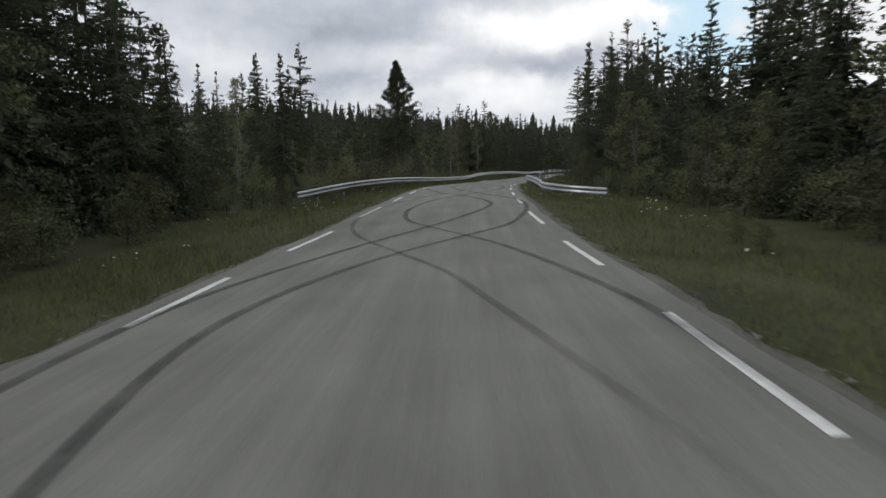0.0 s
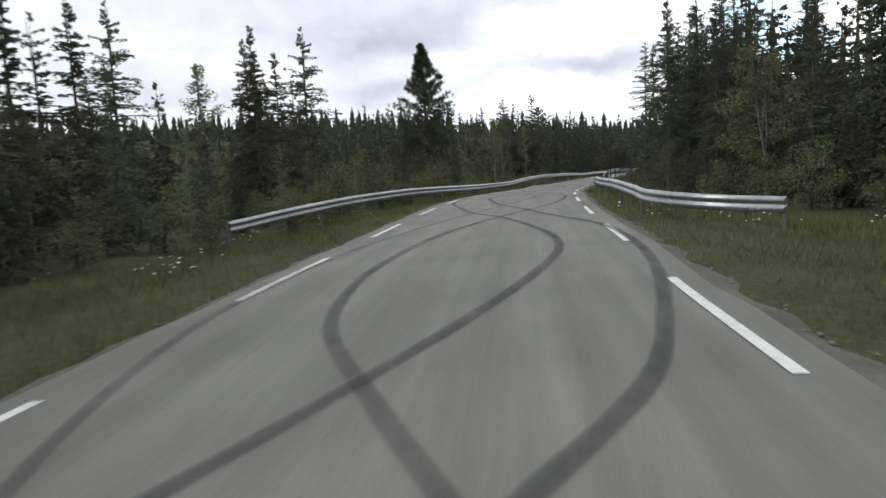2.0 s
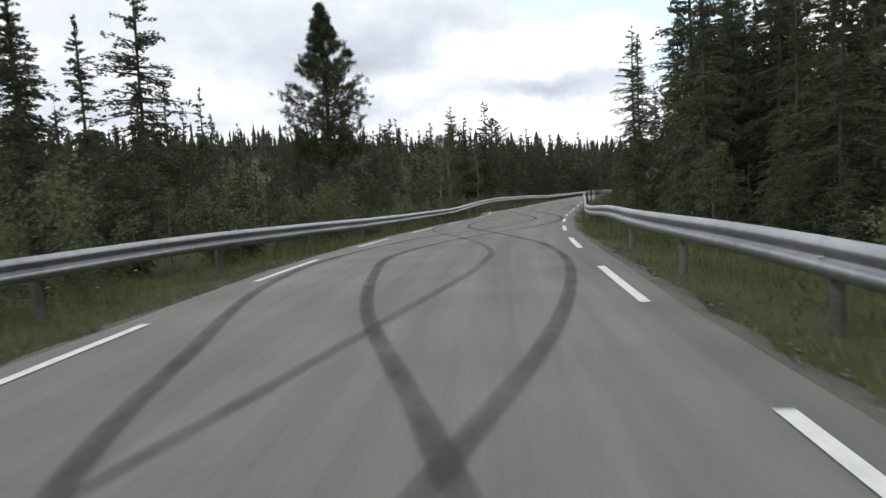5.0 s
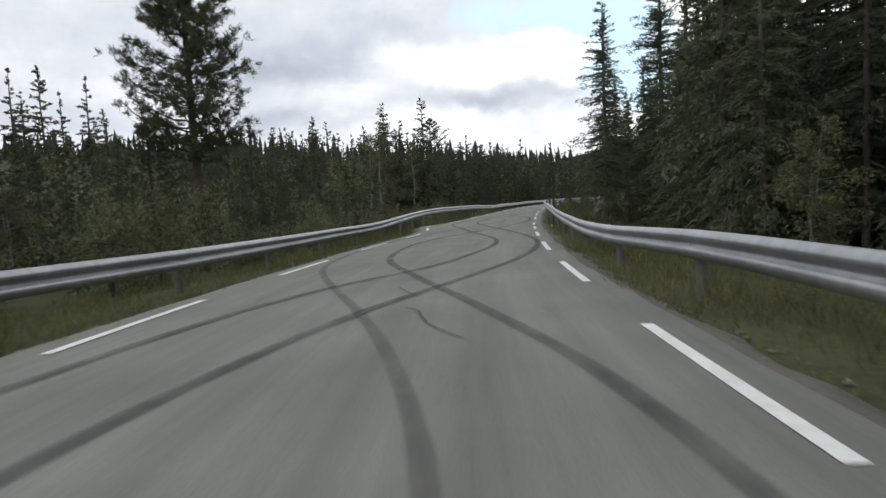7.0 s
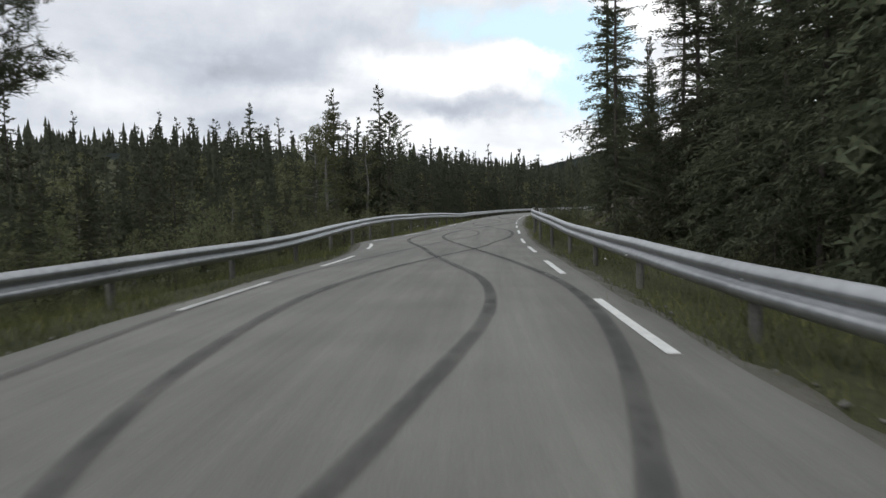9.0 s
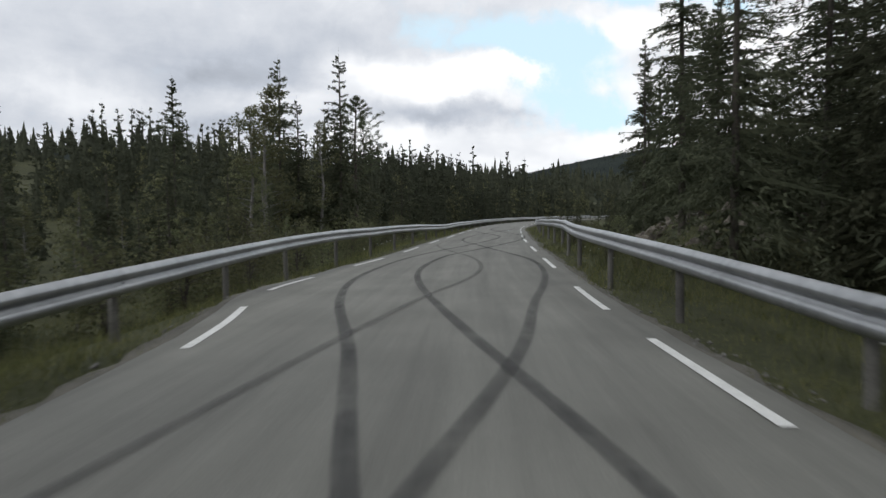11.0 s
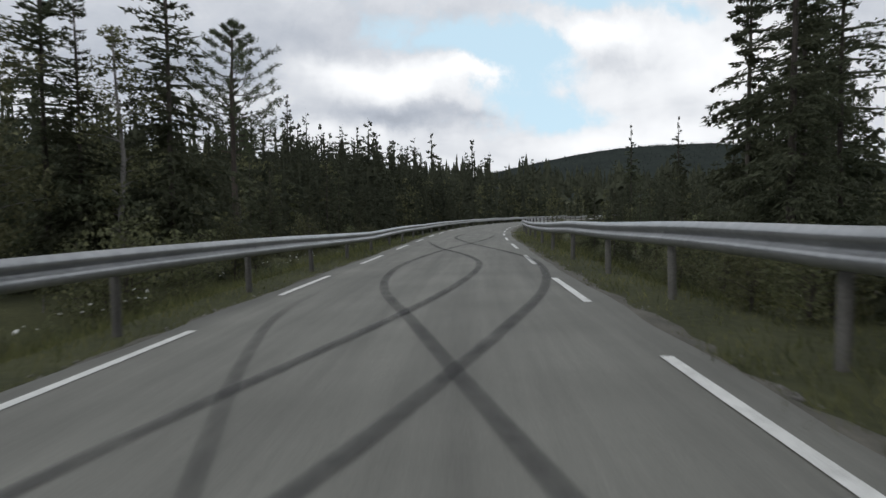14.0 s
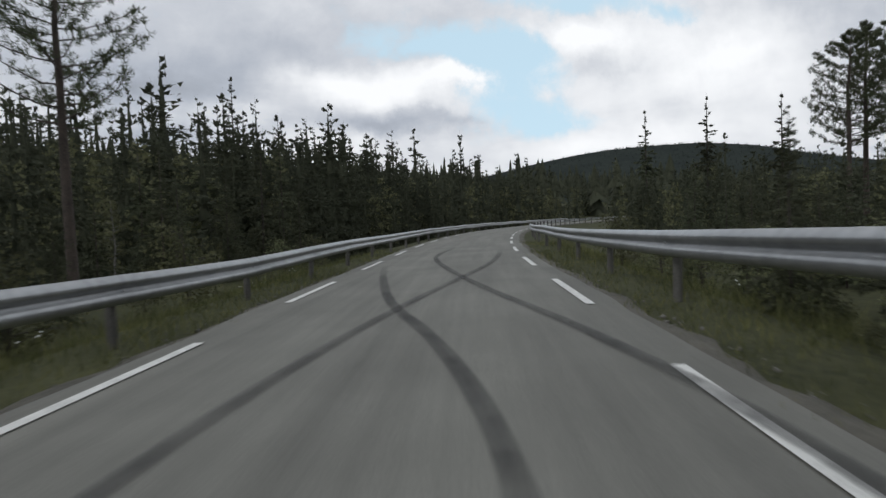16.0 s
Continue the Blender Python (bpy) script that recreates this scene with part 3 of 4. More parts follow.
def rail(name, sign, stations, off, top, label):
    """A W-beam guard rail: 4 m beams that lap, and a post behind each joint."""
    thing = tagged(new(name), label, "guard rail", "guard rails along the road")
    joints = np.arange(stations[0], stations[1], 4.0)
    kink = rng.normal(0, 0.02, len(joints) + 1)
    for j, a in enumerate(joints):
        b = min(a + 4.3, stations[1])
        s = np.linspace(a, b, 9 if a > 30 else 25)
        x, y, nx, ny = along(s)
        o, t = off(y), top(y)
        sag = np.interp(s, [a, a + 4.0], kink[j:j + 2])
        v = []
        for out, h in SECTION:
            d = sign * (o - out + (0.003 if j % 2 else 0))
            v.append(np.stack([x + d * nx, y + d * ny, t - 0.155 + 1.04 * h + sag], -1))
        back = []
        for out, h in SECTION[::-1]:
            d = sign * (o - out + 0.006 + (0.003 if j % 2 else 0))
            back.append(np.stack([x + d * nx, y + d * ny, t - 0.155 + 1.04 * h + sag], -1))
        v = np.stack(v + back + [v[0]], 1)
        f = lattice(len(s), v.shape[1])
        child("beam", tri_mesh("beam", v.reshape(-1, 3), f if sign > 0 else f[:, ::-1], ZINC, True), thing)
        x, y, nx, ny = along(a + 0.05)
        o, t = float(off(y)), float(top(y))
        px, py = float(x + sign * (o + 0.09) * nx), float(y + sign * (o + 0.09) * ny)
        g = float(ground(px, py)) - 0.35
        lean = rng.normal(0, 0.02, 2)
        hgt = t - 0.03 - g
        v, f = tube([(px, py, g), (px + lean[0] * 0.5, py + lean[1] * 0.5, g + hgt * 0.5), (px + lean[0], py + lean[1], g + hgt - 0.02), (px + lean[0], py + lean[1], g + hgt)], [0.058, 0.058, 0.056, 0.048], 9)
        child("post", tri_mesh("post", v, f, POST, True), thing)
        bx, by = float(x + sign * (o - 0.04) * nx), float(y + sign * (o - 0.04) * ny)
        v, f = tube([(bx, by, t - 0.155), (bx - sign * 0.012 * float(nx), by - sign * 0.012 * float(ny), t - 0.155)], [0.018, 0.012], 6)
        child("bolt", tri_mesh("bolt", v, f, ZINC), thing)
    return thing


LEFT_OFF = smooth([24, 27, 29.5, 32, 36, 42, 47, 52, 57, 61, 66, 71, 75, 79, 90, 100, 240], [7.9, 7.05, 6.2, 5.6, 4.85, 4.1, 3.8, 3.85, 3.9, 3.85, 3.95, 4.15, 4.15, 3.8, 3.2, 3.1, 3.2])
LEFT_TOP = smooth([24, 27, 29.5, 32, 36, 42, 47, 52, 57, 61, 66, 72, 76, 80, 90, 99, 110, 160, 260], [0.2, 0.34, 0.57, 0.71, 0.79, 0.75, 0.68, 0.6, 0.575, 0.575, 0.69, 0.785, 0.84, 0.885, 0.83, 0.68, 0.7, 0.8, 0.95])
RIGHT_OFF = smooth([24.2, 24.7, 25.4, 26.4, 29, 33, 38, 43, 50, 60, 76, 83, 90, 97, 105, 120, 240], [6.1, 4.9, 4.15, 3.75, 3.7, 3.65, 3.55, 3.6, 3.4, 3.3, 3.1, 3.5, 3.45, 3.2, 3.2, 3.2, 3.2])
RIGHT_TOP = smooth([24.2, 24.7, 25.4, 26.4, 29, 31, 33.5, 38, 42, 46, 50, 55, 62, 68, 72, 76, 80, 85, 90, 95, 105, 120, 160, 260], [0.42, 0.5, 0.57, 0.62, 0.69, 0.75, 0.81, 0.84, 0.83, 0.77, 0.69, 0.64, 0.7, 0.86, 0.96, 1.05, 1.1, 1.11, 1.05, 0.985, 0.87, 0.82, 0.82, 0.95])
rail("guard_rail", -1, (of_y(27.0), of_y(190)), LEFT_OFF, LEFT_TOP, "galvanised steel guard rail on grey posts, flared where it begins")
rail("guard_rail", 1, (of_y(24.3), of_y(200)), RIGHT_OFF, RIGHT_TOP, "galvanised steel guard rail on grey posts beside the gravel shoulder")


# ---- trees ----
def spruce_arrays(r, height, spread, boughs, twigs, length, width, bare=0.06, ragged=0.3, core=0.0):
    """Needles of a spruce: uneven drooping boughs, each hung with many narrow twigs."""
    u = 1 - (1 - r.uniform(0, 1, boughs)) ** (1 / 1.15)
    a = r.uniform(0, 6.283, boughs)
    z = height * (bare + (1 - bare) * u * 0.985)
    phase = r.uniform(0, 6.28, 3)
    size = spread * ((1 - u) ** 0.85 + 0.035) * np.exp(np.clip(r.normal(0, ragged, boughs), -0.9, 0.33))
    size *= 1 + 0.2 * np.sin(2 * a + 8 * u + phase[0]) + 0.16 * np.sin(17 * u + phase[1])
    lift, droop = 0.14 * (1 - u) + 0.6 * u**2, r.uniform(0.25, 0.7, boughs) * (1 - 0.75 * u)
    count = np.maximum(4, (twigs * (0.4 + 0.9 * size / spread)).astype(int))
    k = np.repeat(np.arange(boughs), count)
    n = len(k)
    # Each bough carries four tufts, the outer ones fuller.
    tuft = r.choice([0.22, 0.5, 0.76, 0.97], n, p=[0.2, 0.26, 0.29, 0.25])
    t = np.clip(tuft + r.normal(0, 0.05, boughs)[k] + r.normal(0, 0.07, n), 0.02, 1.08)
    out = np.column_stack([np.cos(a[k]), np.sin(a[k]), np.zeros(n)])
    side = np.column_stack([-out[:, 1], out[:, 0], np.zeros(n)])
    p = out * (size[k] * t)[:, None]
    p[:, 2] = z[k] + size[k] * (lift[k] * t - droop[k] * t**2)
    # Twigs spread into a fan towards the tip and hang below the bough.
    fan = 0.2 * size[k] * np.clip(t * (1.2 - t), 0.04, 1)
    p += side * (r.normal(0, 1, n) * (fan + 0.02))[:, None]
    p[:, 2] -= np.abs(r.normal(0, 1, n)) * (0.03 + 0.075 * size[k] * (1 - 0.5 * u[k]))
    way = out * r.uniform(-0.1, 0.9, n)[:, None] + side * r.normal(0, 0.55, n)[:, None]
    way[:, 2] = -r.uniform(0.0, 1.1, n) * (1 - 1.1 * u[k]) + 1.1 * u[k] ** 4
    way /= np.linalg.norm(way, axis=1, keepdims=True)
    long = length * r.uniform(0.5, 1.45, n) * (0.3 + 0.8 * (1 - u[k]) ** 0.6)
    flat = np.cross(way, r.normal(0, 1, (n, 3)))
    flat *= (0.5 * width * r.uniform(0.6, 1.3, n) * (0.75 + 0.35 * (1 - u[k])) / (np.linalg.norm(flat, axis=1) + 1e-9))[:, None]
    v = np.stack([p - flat, p + flat, p + way * long[:, None]], 1).reshape(-1, 3)
    f = np.arange(3 * n).reshape(-1, 3)
    # The leader, a thin spire.
    w = 0.004 * height
    tip = (np.array([(w, 0, height * 0.7), (-w, 0, height * 0.7), (0, w, height * 0.7), (0, -w, height * 0.7), (0.0, 0.0, height * 1.02)]), np.array([(0, 1, 4), (2, 3, 4)]))
    # The boughs themselves.
    b_out = np.column_stack([np.cos(a), np.sin(a), np.zeros(boughs)])
    b_end = b_out * size[:, None]
    b_end[:, 2] = z + size * (lift - droop)
    root = np.column_stack([np.zeros(boughs), np.zeros(boughs), z])
    thick = np.zeros((boughs, 3))
    thick[:, 2] = 0.012 + 0.02 * size
    wood = np.stack([root - thick, root + thick, b_end], 1).reshape(-1, 3)
    pieces = [(v, f), tip, (wood, np.arange(3 * boughs).reshape(-1, 3))]
    if core:
        pieces.append(cone_arrays(r, height * 0.92, spread * core, 9, 4, bare + 0.03))
    return joined(pieces)


def cone_arrays(r, height, spread, tiers, points, bare=0.0):
    """Ragged skirts of needles stacked into a spire."""
    v, f = [], []
    for k in range(tiers):
        u = k / tiers
        z = height * (bare + (1 - bare) * u)
        top = height * (bare + (1 - bare) * min(1.0, u + 1.9 / tiers))
        reach = spread * (1 - u) ** 1.15 * r.uniform(0.7, 1.25) + 0.004 * height
        turn = r.uniform(0, 6.28)
        n = len(v)
        v.append((r.normal(0, 0.02), r.normal(0, 0.02), top))
        for c in range(2 * points):
            a = turn + math.pi * c / points + r.normal(0, 0.15)
            q = reach * (r.uniform(0.7, 1.35) if c % 2 else r.uniform(0.3, 0.6))
            v.append((math.cos(a) * q, math.sin(a) * q, z - q * (0.3 if c % 2 else -0.3) + r.normal(0, 0.06) * height / 10))
        for c in range(2 * points):
            f.append((n, n + 1 + c, n + 1 + (c + 1) % (2 * points)))
    return np.array(v), np.array(f)


def trunk_arrays(r, height, foot, bend=0.02, sides=6, top=0.96):
    t = np.linspace(0, 1, 6)
    sway = np.cumsum(r.normal(0, bend * height / 6, (6, 2)), 0) * t[:, None]
    p = np.column_stack([sway, t * height * top])
    p[0, 2] = -0.35
    return tube(p, foot * (1 - t) ** 0.8 + 0.012, sides)


def tree(name, trunk, crown, bark, needles, label, category="tree", group="trees of the roadside wood"):
    thing = tagged(new(name), label, category, group)
    child("trunk", tri_mesh("trunk", *trunk, bark, True), thing)
    child("crown", tri_mesh("crown", *crown, needles), thing)
    return thing


def dress(ob, x, y, size, turn, tall=1.0):
    z = float(ground(x, y))
    ob.matrix_basis = Matrix.Translation((x, y, z)) @ Matrix.Rotation(turn, 4, "Z") @ Matrix.Diagonal((size, size, size * tall, 1))
    return ob


def planted(ob, x, y, size, turn, tall=1.0):
    """A copy of a tree at a place, with the ground under its foot."""
    made = copy_thing(ob, Matrix())
    return dress(made, x, y, size, turn, tall)


r = np.random.default_rng(11)
SPRUCES, FRONT, CLOSE = [], [], []
for height, spread, bare, ragged, word in (
    (10.0, 1.35, 0.04, 0.26, "dense dark green spruce with drooping branches to the ground"),
    (10.0, 1.15, 0.07, 0.28, "slim dark green spruce with a narrow spire"),
    (10.0, 1.5, 0.05, 0.38, "broad ragged spruce with dark green needles"),
    (10.0, 0.8, 0.1, 0.36, "thin lichen-grey spruce with a sparse pointed crown"),
    (10.0, 1.7, 0.02, 0.24, "full young spruce with branches to the grass"),
):
    SPRUCES.append(tree("spruce", trunk_arrays(r, height, 0.09), spruce_arrays(r, height, spread * 1.3, 108, 19, 0.29, 0.175, bare, ragged), BARK, NEEDLE, word))
    FRONT.append(tree("spruce", trunk_arrays(r, height, 0.09), spruce_arrays(r, height, spread * 1.3, 175, 40, 0.2, 0.098, bare, ragged), BARK, NEEDLE, word))
    if len(CLOSE) < 4:
        CLOSE.append(tree("spruce", trunk_arrays(r, height, 0.085), spruce_arrays(r, height, spread * 1.35, 200, 80, 0.15, 0.04, bare, ragged), BARK, NEEDLE, word))


def leaf_ball(r, centre, radius, count, size):
    """Many small leaves scattered round a place."""
    p = r.normal(0, 1, (count, 3))
    p *= (radius * r.uniform(0.35, 1.0, (count, 1)) ** 0.6) / (np.linalg.norm(p, axis=1, keepdims=True) + 1e-9)
    p[:, 2] *= 0.8
    a = r.normal(0, 1, (count, 3))
    a /= np.linalg.norm(a, axis=1, keepdims=True)
    b = np.cross(a, r.normal(0, 1, (count, 3)))
    b /= np.linalg.norm(b, axis=1, keepdims=True)
    c = np.asarray(centre) + p
    k = size * r.uniform(0.6, 1.4, (count, 1))
    v = np.stack([c - a * k, c + b * k * 0.7, c + a * k * 0.6 - b * k * 0.5], 1).reshape(-1, 3)
    return v, np.arange(3 * count).reshape(-1, 3)


def broadleaf_arrays(r, height, spread, stems, balls, leaves, size, low=0.12):
    """Limbs of a birch or bush, and its clumps of leaves."""
    wood, green = [], []
    for k in range(stems):
        a = r.uniform(0, 6.28)
        lean = r.uniform(0.05, 0.35) * spread if stems > 1 else r.normal(0, 0.1)
        top = height * r.uniform(0.7, 1.0) if k else height * 0.95
        t = np.linspace(0, 1, 5)
        p = np.column_stack([math.cos(a) * lean * t**1.3, math.sin(a) * lean * t**1.3, t * top])
        p[1:, :2] += r.normal(0, 0.03 * height * 0.3, (4, 2))
        p[0, 2] = -0.25
        wood.append(tube(p, (0.012 * height / stems**0.4 + 0.012 * min(1, height / 3)) * (1 - t * 0.85), 6 if stems == 1 else 4))
        for b in range(balls):
            u = low + (1 - low) * (b + r.uniform(0, 1)) / balls
            base = np.array([np.interp(u, t, p[:, c]) for c in range(3)])
            w = r.uniform(0, 6.28)
            reach = spread * r.uniform(0.25, 0.9) * (math.sin(math.pi * min(0.97, u * 0.8 + 0.16)) ** 0.8)
            tip = base + np.array([math.cos(w) * reach, math.sin(w) * reach, r.uniform(0.0, 0.5) * reach])
            wood.append(tube([base, (base + tip) / 2 + (0, 0, 0.05), tip], np.array([0.02, 0.013, 0.006]) * min(1, height / 3), 3))
            green.append(leaf_ball(r, tip, r.uniform(0.28, 0.5) * spread * 0.55 + 0.08, leaves, size))
            green.append(leaf_ball(r, (base + 2 * tip) / 3, r.uniform(0.2, 0.4) * spread * 0.5 + 0.06, leaves // 2, size))
    return joined(wood), joined(green)


BIRCHES = []
for height, spread, stems, balls, leaves, size, word in (
    (6.0, 1.3, 1, 30, 95, 0.055, "young birch with light green leaves and a pale stem"),
    (6.0, 1.7, 3, 16, 72, 0.07, "bushy birch with several stems and green leaves"),
    (6.0, 1.0, 1, 26, 70, 0.05, "slender birch with loose green leaves"),
):
    w, g = broadleaf_arrays(r, height, spread, stems, balls, leaves, size)
    BIRCHES.append(tree("birch", w, g, BIRCH_BARK, LEAF, word))
BUSHES = []
for height, spread, stems, balls, leaves, size, word in ((0.9, 0.55, 4, 3, 26, 0.032, "clump of tall green weeds on the verge"), (2.0, 1.1, 5, 6, 36, 0.052, "round willow bush with grey-green leaves"), (1.6, 1.2, 6, 5, 36, 0.048, "low leafy bush at the edge of the wood")):
    w, g = broadleaf_arrays(r, height, spread, stems, balls, leaves, size, 0.05)
    BUSHES.append(tree("bush", w, g, BARK, LEAF, word, "bush", "bushes at the edge of the wood"))


def pine_arrays(r, height, spread, limbs, tufts, low, taper, needles=32, fluff=0.17, thin=0.02):
    wood, green = [], []
    t = np.linspace(0, 1, 8)
    sway = np.cumsum(r.normal(0, 0.05, (8, 2)), 0) * t[:, None]
    p = np.column_stack([sway, t * height * 0.97])
    p[0, 2] = -0.35
    wood.append(tube(p, 0.16 * (1 - t) ** 0.7 + 0.02, 9))
    for k in range(limbs):
        u = low + (1 - low) * (k + r.uniform(0, 1)) / limbs
        base = np.array([np.interp(u, t, p[:, c]) for c in range(3)])
        a = k * 2.4 + r.normal(0, 0.4)
        reach = spread * min(1.0, max(0.09, (1 - (u - low) / (1 - low)) / taper) ** 1.05) * r.uniform(0.68, 1.15)
        w = np.linspace(0, 1, 5)
        q = base + np.column_stack([np.cos(a) * reach * w, np.sin(a) * reach * w, reach * (0.10 * w + 0.35 * w**2.2)])
        q[1:-1] += r.normal(0, 0.05, (3, 3))
        wood.append(tube(q, 0.035 * (1 - w * 0.8) * (1.3 - u) + 0.006, 5))
        for j in range(tufts):
            g = 1.02 - 0.78 * r.uniform(0, 1) ** 1.2
            c = np.array([np.interp(g, w, q[:, n]) for n in range(3)]) + r.normal(0, fluff, 3) * (1, 1, 0.4) * min(1, 0.3 + 2.2 * (1 - u))
            n_ = needles
            d = r.normal(0, 1, (n_, 3)) + np.array([np.cos(a) * 0.6, np.sin(a) * 0.6, 0.9])
            d /= np.linalg.norm(d, axis=1, keepdims=True)
            e = np.cross(d, r.normal(0, 1, (n_, 3)))
            e /= np.linalg.norm(e, axis=1, keepdims=True)
            size = r.uniform(0.1, 0.24, (n_, 1))
            foot = c + r.normal(0, 0.05, (n_, 3))
            v = np.stack([foot + e * thin, foot - e * thin, foot + d * size], 1).reshape(-1, 3)
            green.append((v, np.arange(3 * n_).reshape(-1, 3)))
    return joined(wood), joined(green)


w, g = pine_arrays(r, 12.0, 1.95, 96, 24, 0.32, 0.6, 28, 0.16, 0.0125)
pine_tall = tree("pine", w, g, PINE_BARK, PINE_NEEDLE, "tall Scots pine with a dense pointed crown", group="pines of the roadside wood")
w, g = pine_arrays(r, 12.5, 2.5, 46, 20, 0.45, 0.36, 15, 0.15, 0.018)
pine_open = tree("pine", w, g, PINE_BARK, PINE_NEEDLE, "Scots pine with an open crown of upturned limbs", group="pines of the roadside wood")
dress(pine_tall, -2.95, 60.0, 1.03, 0.0)
dress(pine_open, 9.0, 112.3, 1.0, 1.0)
planted(pine_open, -4.75, 60.6, 0.55, 2.0, 0.82)

# Single trees that stand out: x, y, height, kind of spruce.
MARKED = [
    (-11.5, 57.8, 13.3, 2), (-8.7, 40.1, 9.3, 1), (-9.7, 46.1, 9.3, 1), (-25.0, 69.2, 14.0, 3), (-4.0, 107.0, 12.6, 1), (7.6, 102.8, 13.4, 0), (4.8, 102.4, 10.3, 0), (3.6, 102.9, 13.0, 2), (18.6, 78.8, 13.0, 3),
    (18.6, 70.0, 14.6, 1), (16.4, 72.8, 12.9, 0), (16.6, 58.0, 10.2, 2), (20.8, 64.1, 11.3, 1), (24.3, 92.4, 12.5, 3),
    (57.0, 157.0, 14.5, 3), (56.2, 135.3, 12.0, 3), (11.6, 149.5, 14.3, 3), (56.3, 145.0, 13.8, 3), (27.5, 98.0, 12.5, 3), (28.5, 95.0, 12.0, 2), (30.5, 98.0, 12.0, 1), (26.0, 93.8, 11.0, 3),
    (-13.7, 52.0, 11.5, 1), (-16.8, 62.0, 13.0, 3), (-16.5, 35.0, 10.4, 3), (-17.2, 40.0, 11.6, 3), (-18.4, 45.0, 12.3, 2), (13.7, 55.0, 12.6, 1), (16.8, 50.0, 12.3, 1), (16.8, 42.0, 10.2, 0),
    (23.6, 84.3, 12.0, 3), (25.6, 88.0, 12.5, 3), (20.6, 74.8, 13.0, 0),
    (-29.9, 113.2, 18.9, 3), (-29.9, 107.0, 16.1, 3), (-33.1, 109.5, 19.3, 1), (-39.8, 116.2, 20.5, 3), (-31.6, 121.2, 15.6, 1), (-32.8, 105.2, 15.8, 0), (-30.8, 104.0, 13.4, 1), (-23.5, 100.1, 11.8, 1),
]
taken = [(-2.95, 60.0), (-4.75, 60.6), (9.0, 112.3)] + [(9.0 + a, 112.3 + b) for a in (-2.2, 0, 2.2) for b in (-2.5, 0, 2.5)]
for x, y, height, kind in MARKED:
    planted((CLOSE if y < 96 and 15 < x < 26 and kind < 4 else FRONT if y < 110 and x > -20 else SPRUCES)[kind], x, y, height / 10, r.uniform(0, 6.28))
    taken.append((x, y))
planted(BIRCHES[0], 3.1, 98.4, 1.75, 0.5)
planted(BIRCHES[0], 2.2, 99.6, 1.6, 2.5)
planted(BIRCHES[2], 6.3, 101.2, 1.5, 1.5)
planted(BIRCHES[2], -12.2, 42.0, 1.4, 2.0)
planted(BIRCHES[1], 12.7, 37.2, 1.05, 0.8)
planted(BIRCHES[1], 11.9, 48.5, 0.55, 3.0)
planted(BIRCHES[1], 10.9, 22.4, 0.58, 1.2)
for x, y, size, turn in ((51.0, 124.0, 1.1, 0.3), (54.0, 125.5, 1.2, 1.6), (56.0, 123.0, 1.15, 2.7), (58.5, 126.5, 1.3, 4.0), (53.0, 120.5, 1.05, 5.2)):
    planted(pine_open, x, y, size, turn)
    taken.append((x, y))
taken += [(3.1, 98.4), (2.2, 99.6), (6.3, 101.2)]

# The wood on both sides.
near_list, far_list = [], []
step = 2.45
for y in np.arange(-6, 250, step):
    for x in np.arange(-70, 130, step):
        near_list.append((x + r.uniform(-1.1, 1.1), y + r.uniform(-1.1, 1.1)))
spots = np.array(near_list)
st, off = nearest(spots[:, 0], spots[:, 1])
keep = (st < of_y(205)) | (np.abs(off) > 25)
spots, st, off = spots[keep], st[keep], off[keep]
yy = np.interp(st, _s, _y)


def wood_edge(y, side):
    if side < 0:
        return np.interp(y, [0, 20, 30, 45, 60, 75, 110, 200], [11.0, 10.5, 9.2, 8.0, 8.0, 7.5, 8.5, 10])
    return np.interp(y, [0, 25, 35, 45, 55, 67, 71, 78, 88, 95, 120, 200], [11, 11, 9.8, 8.6, 8.6, 8.6, 10.2, 11.4, 11.4, 10.8, 9.5, 9])


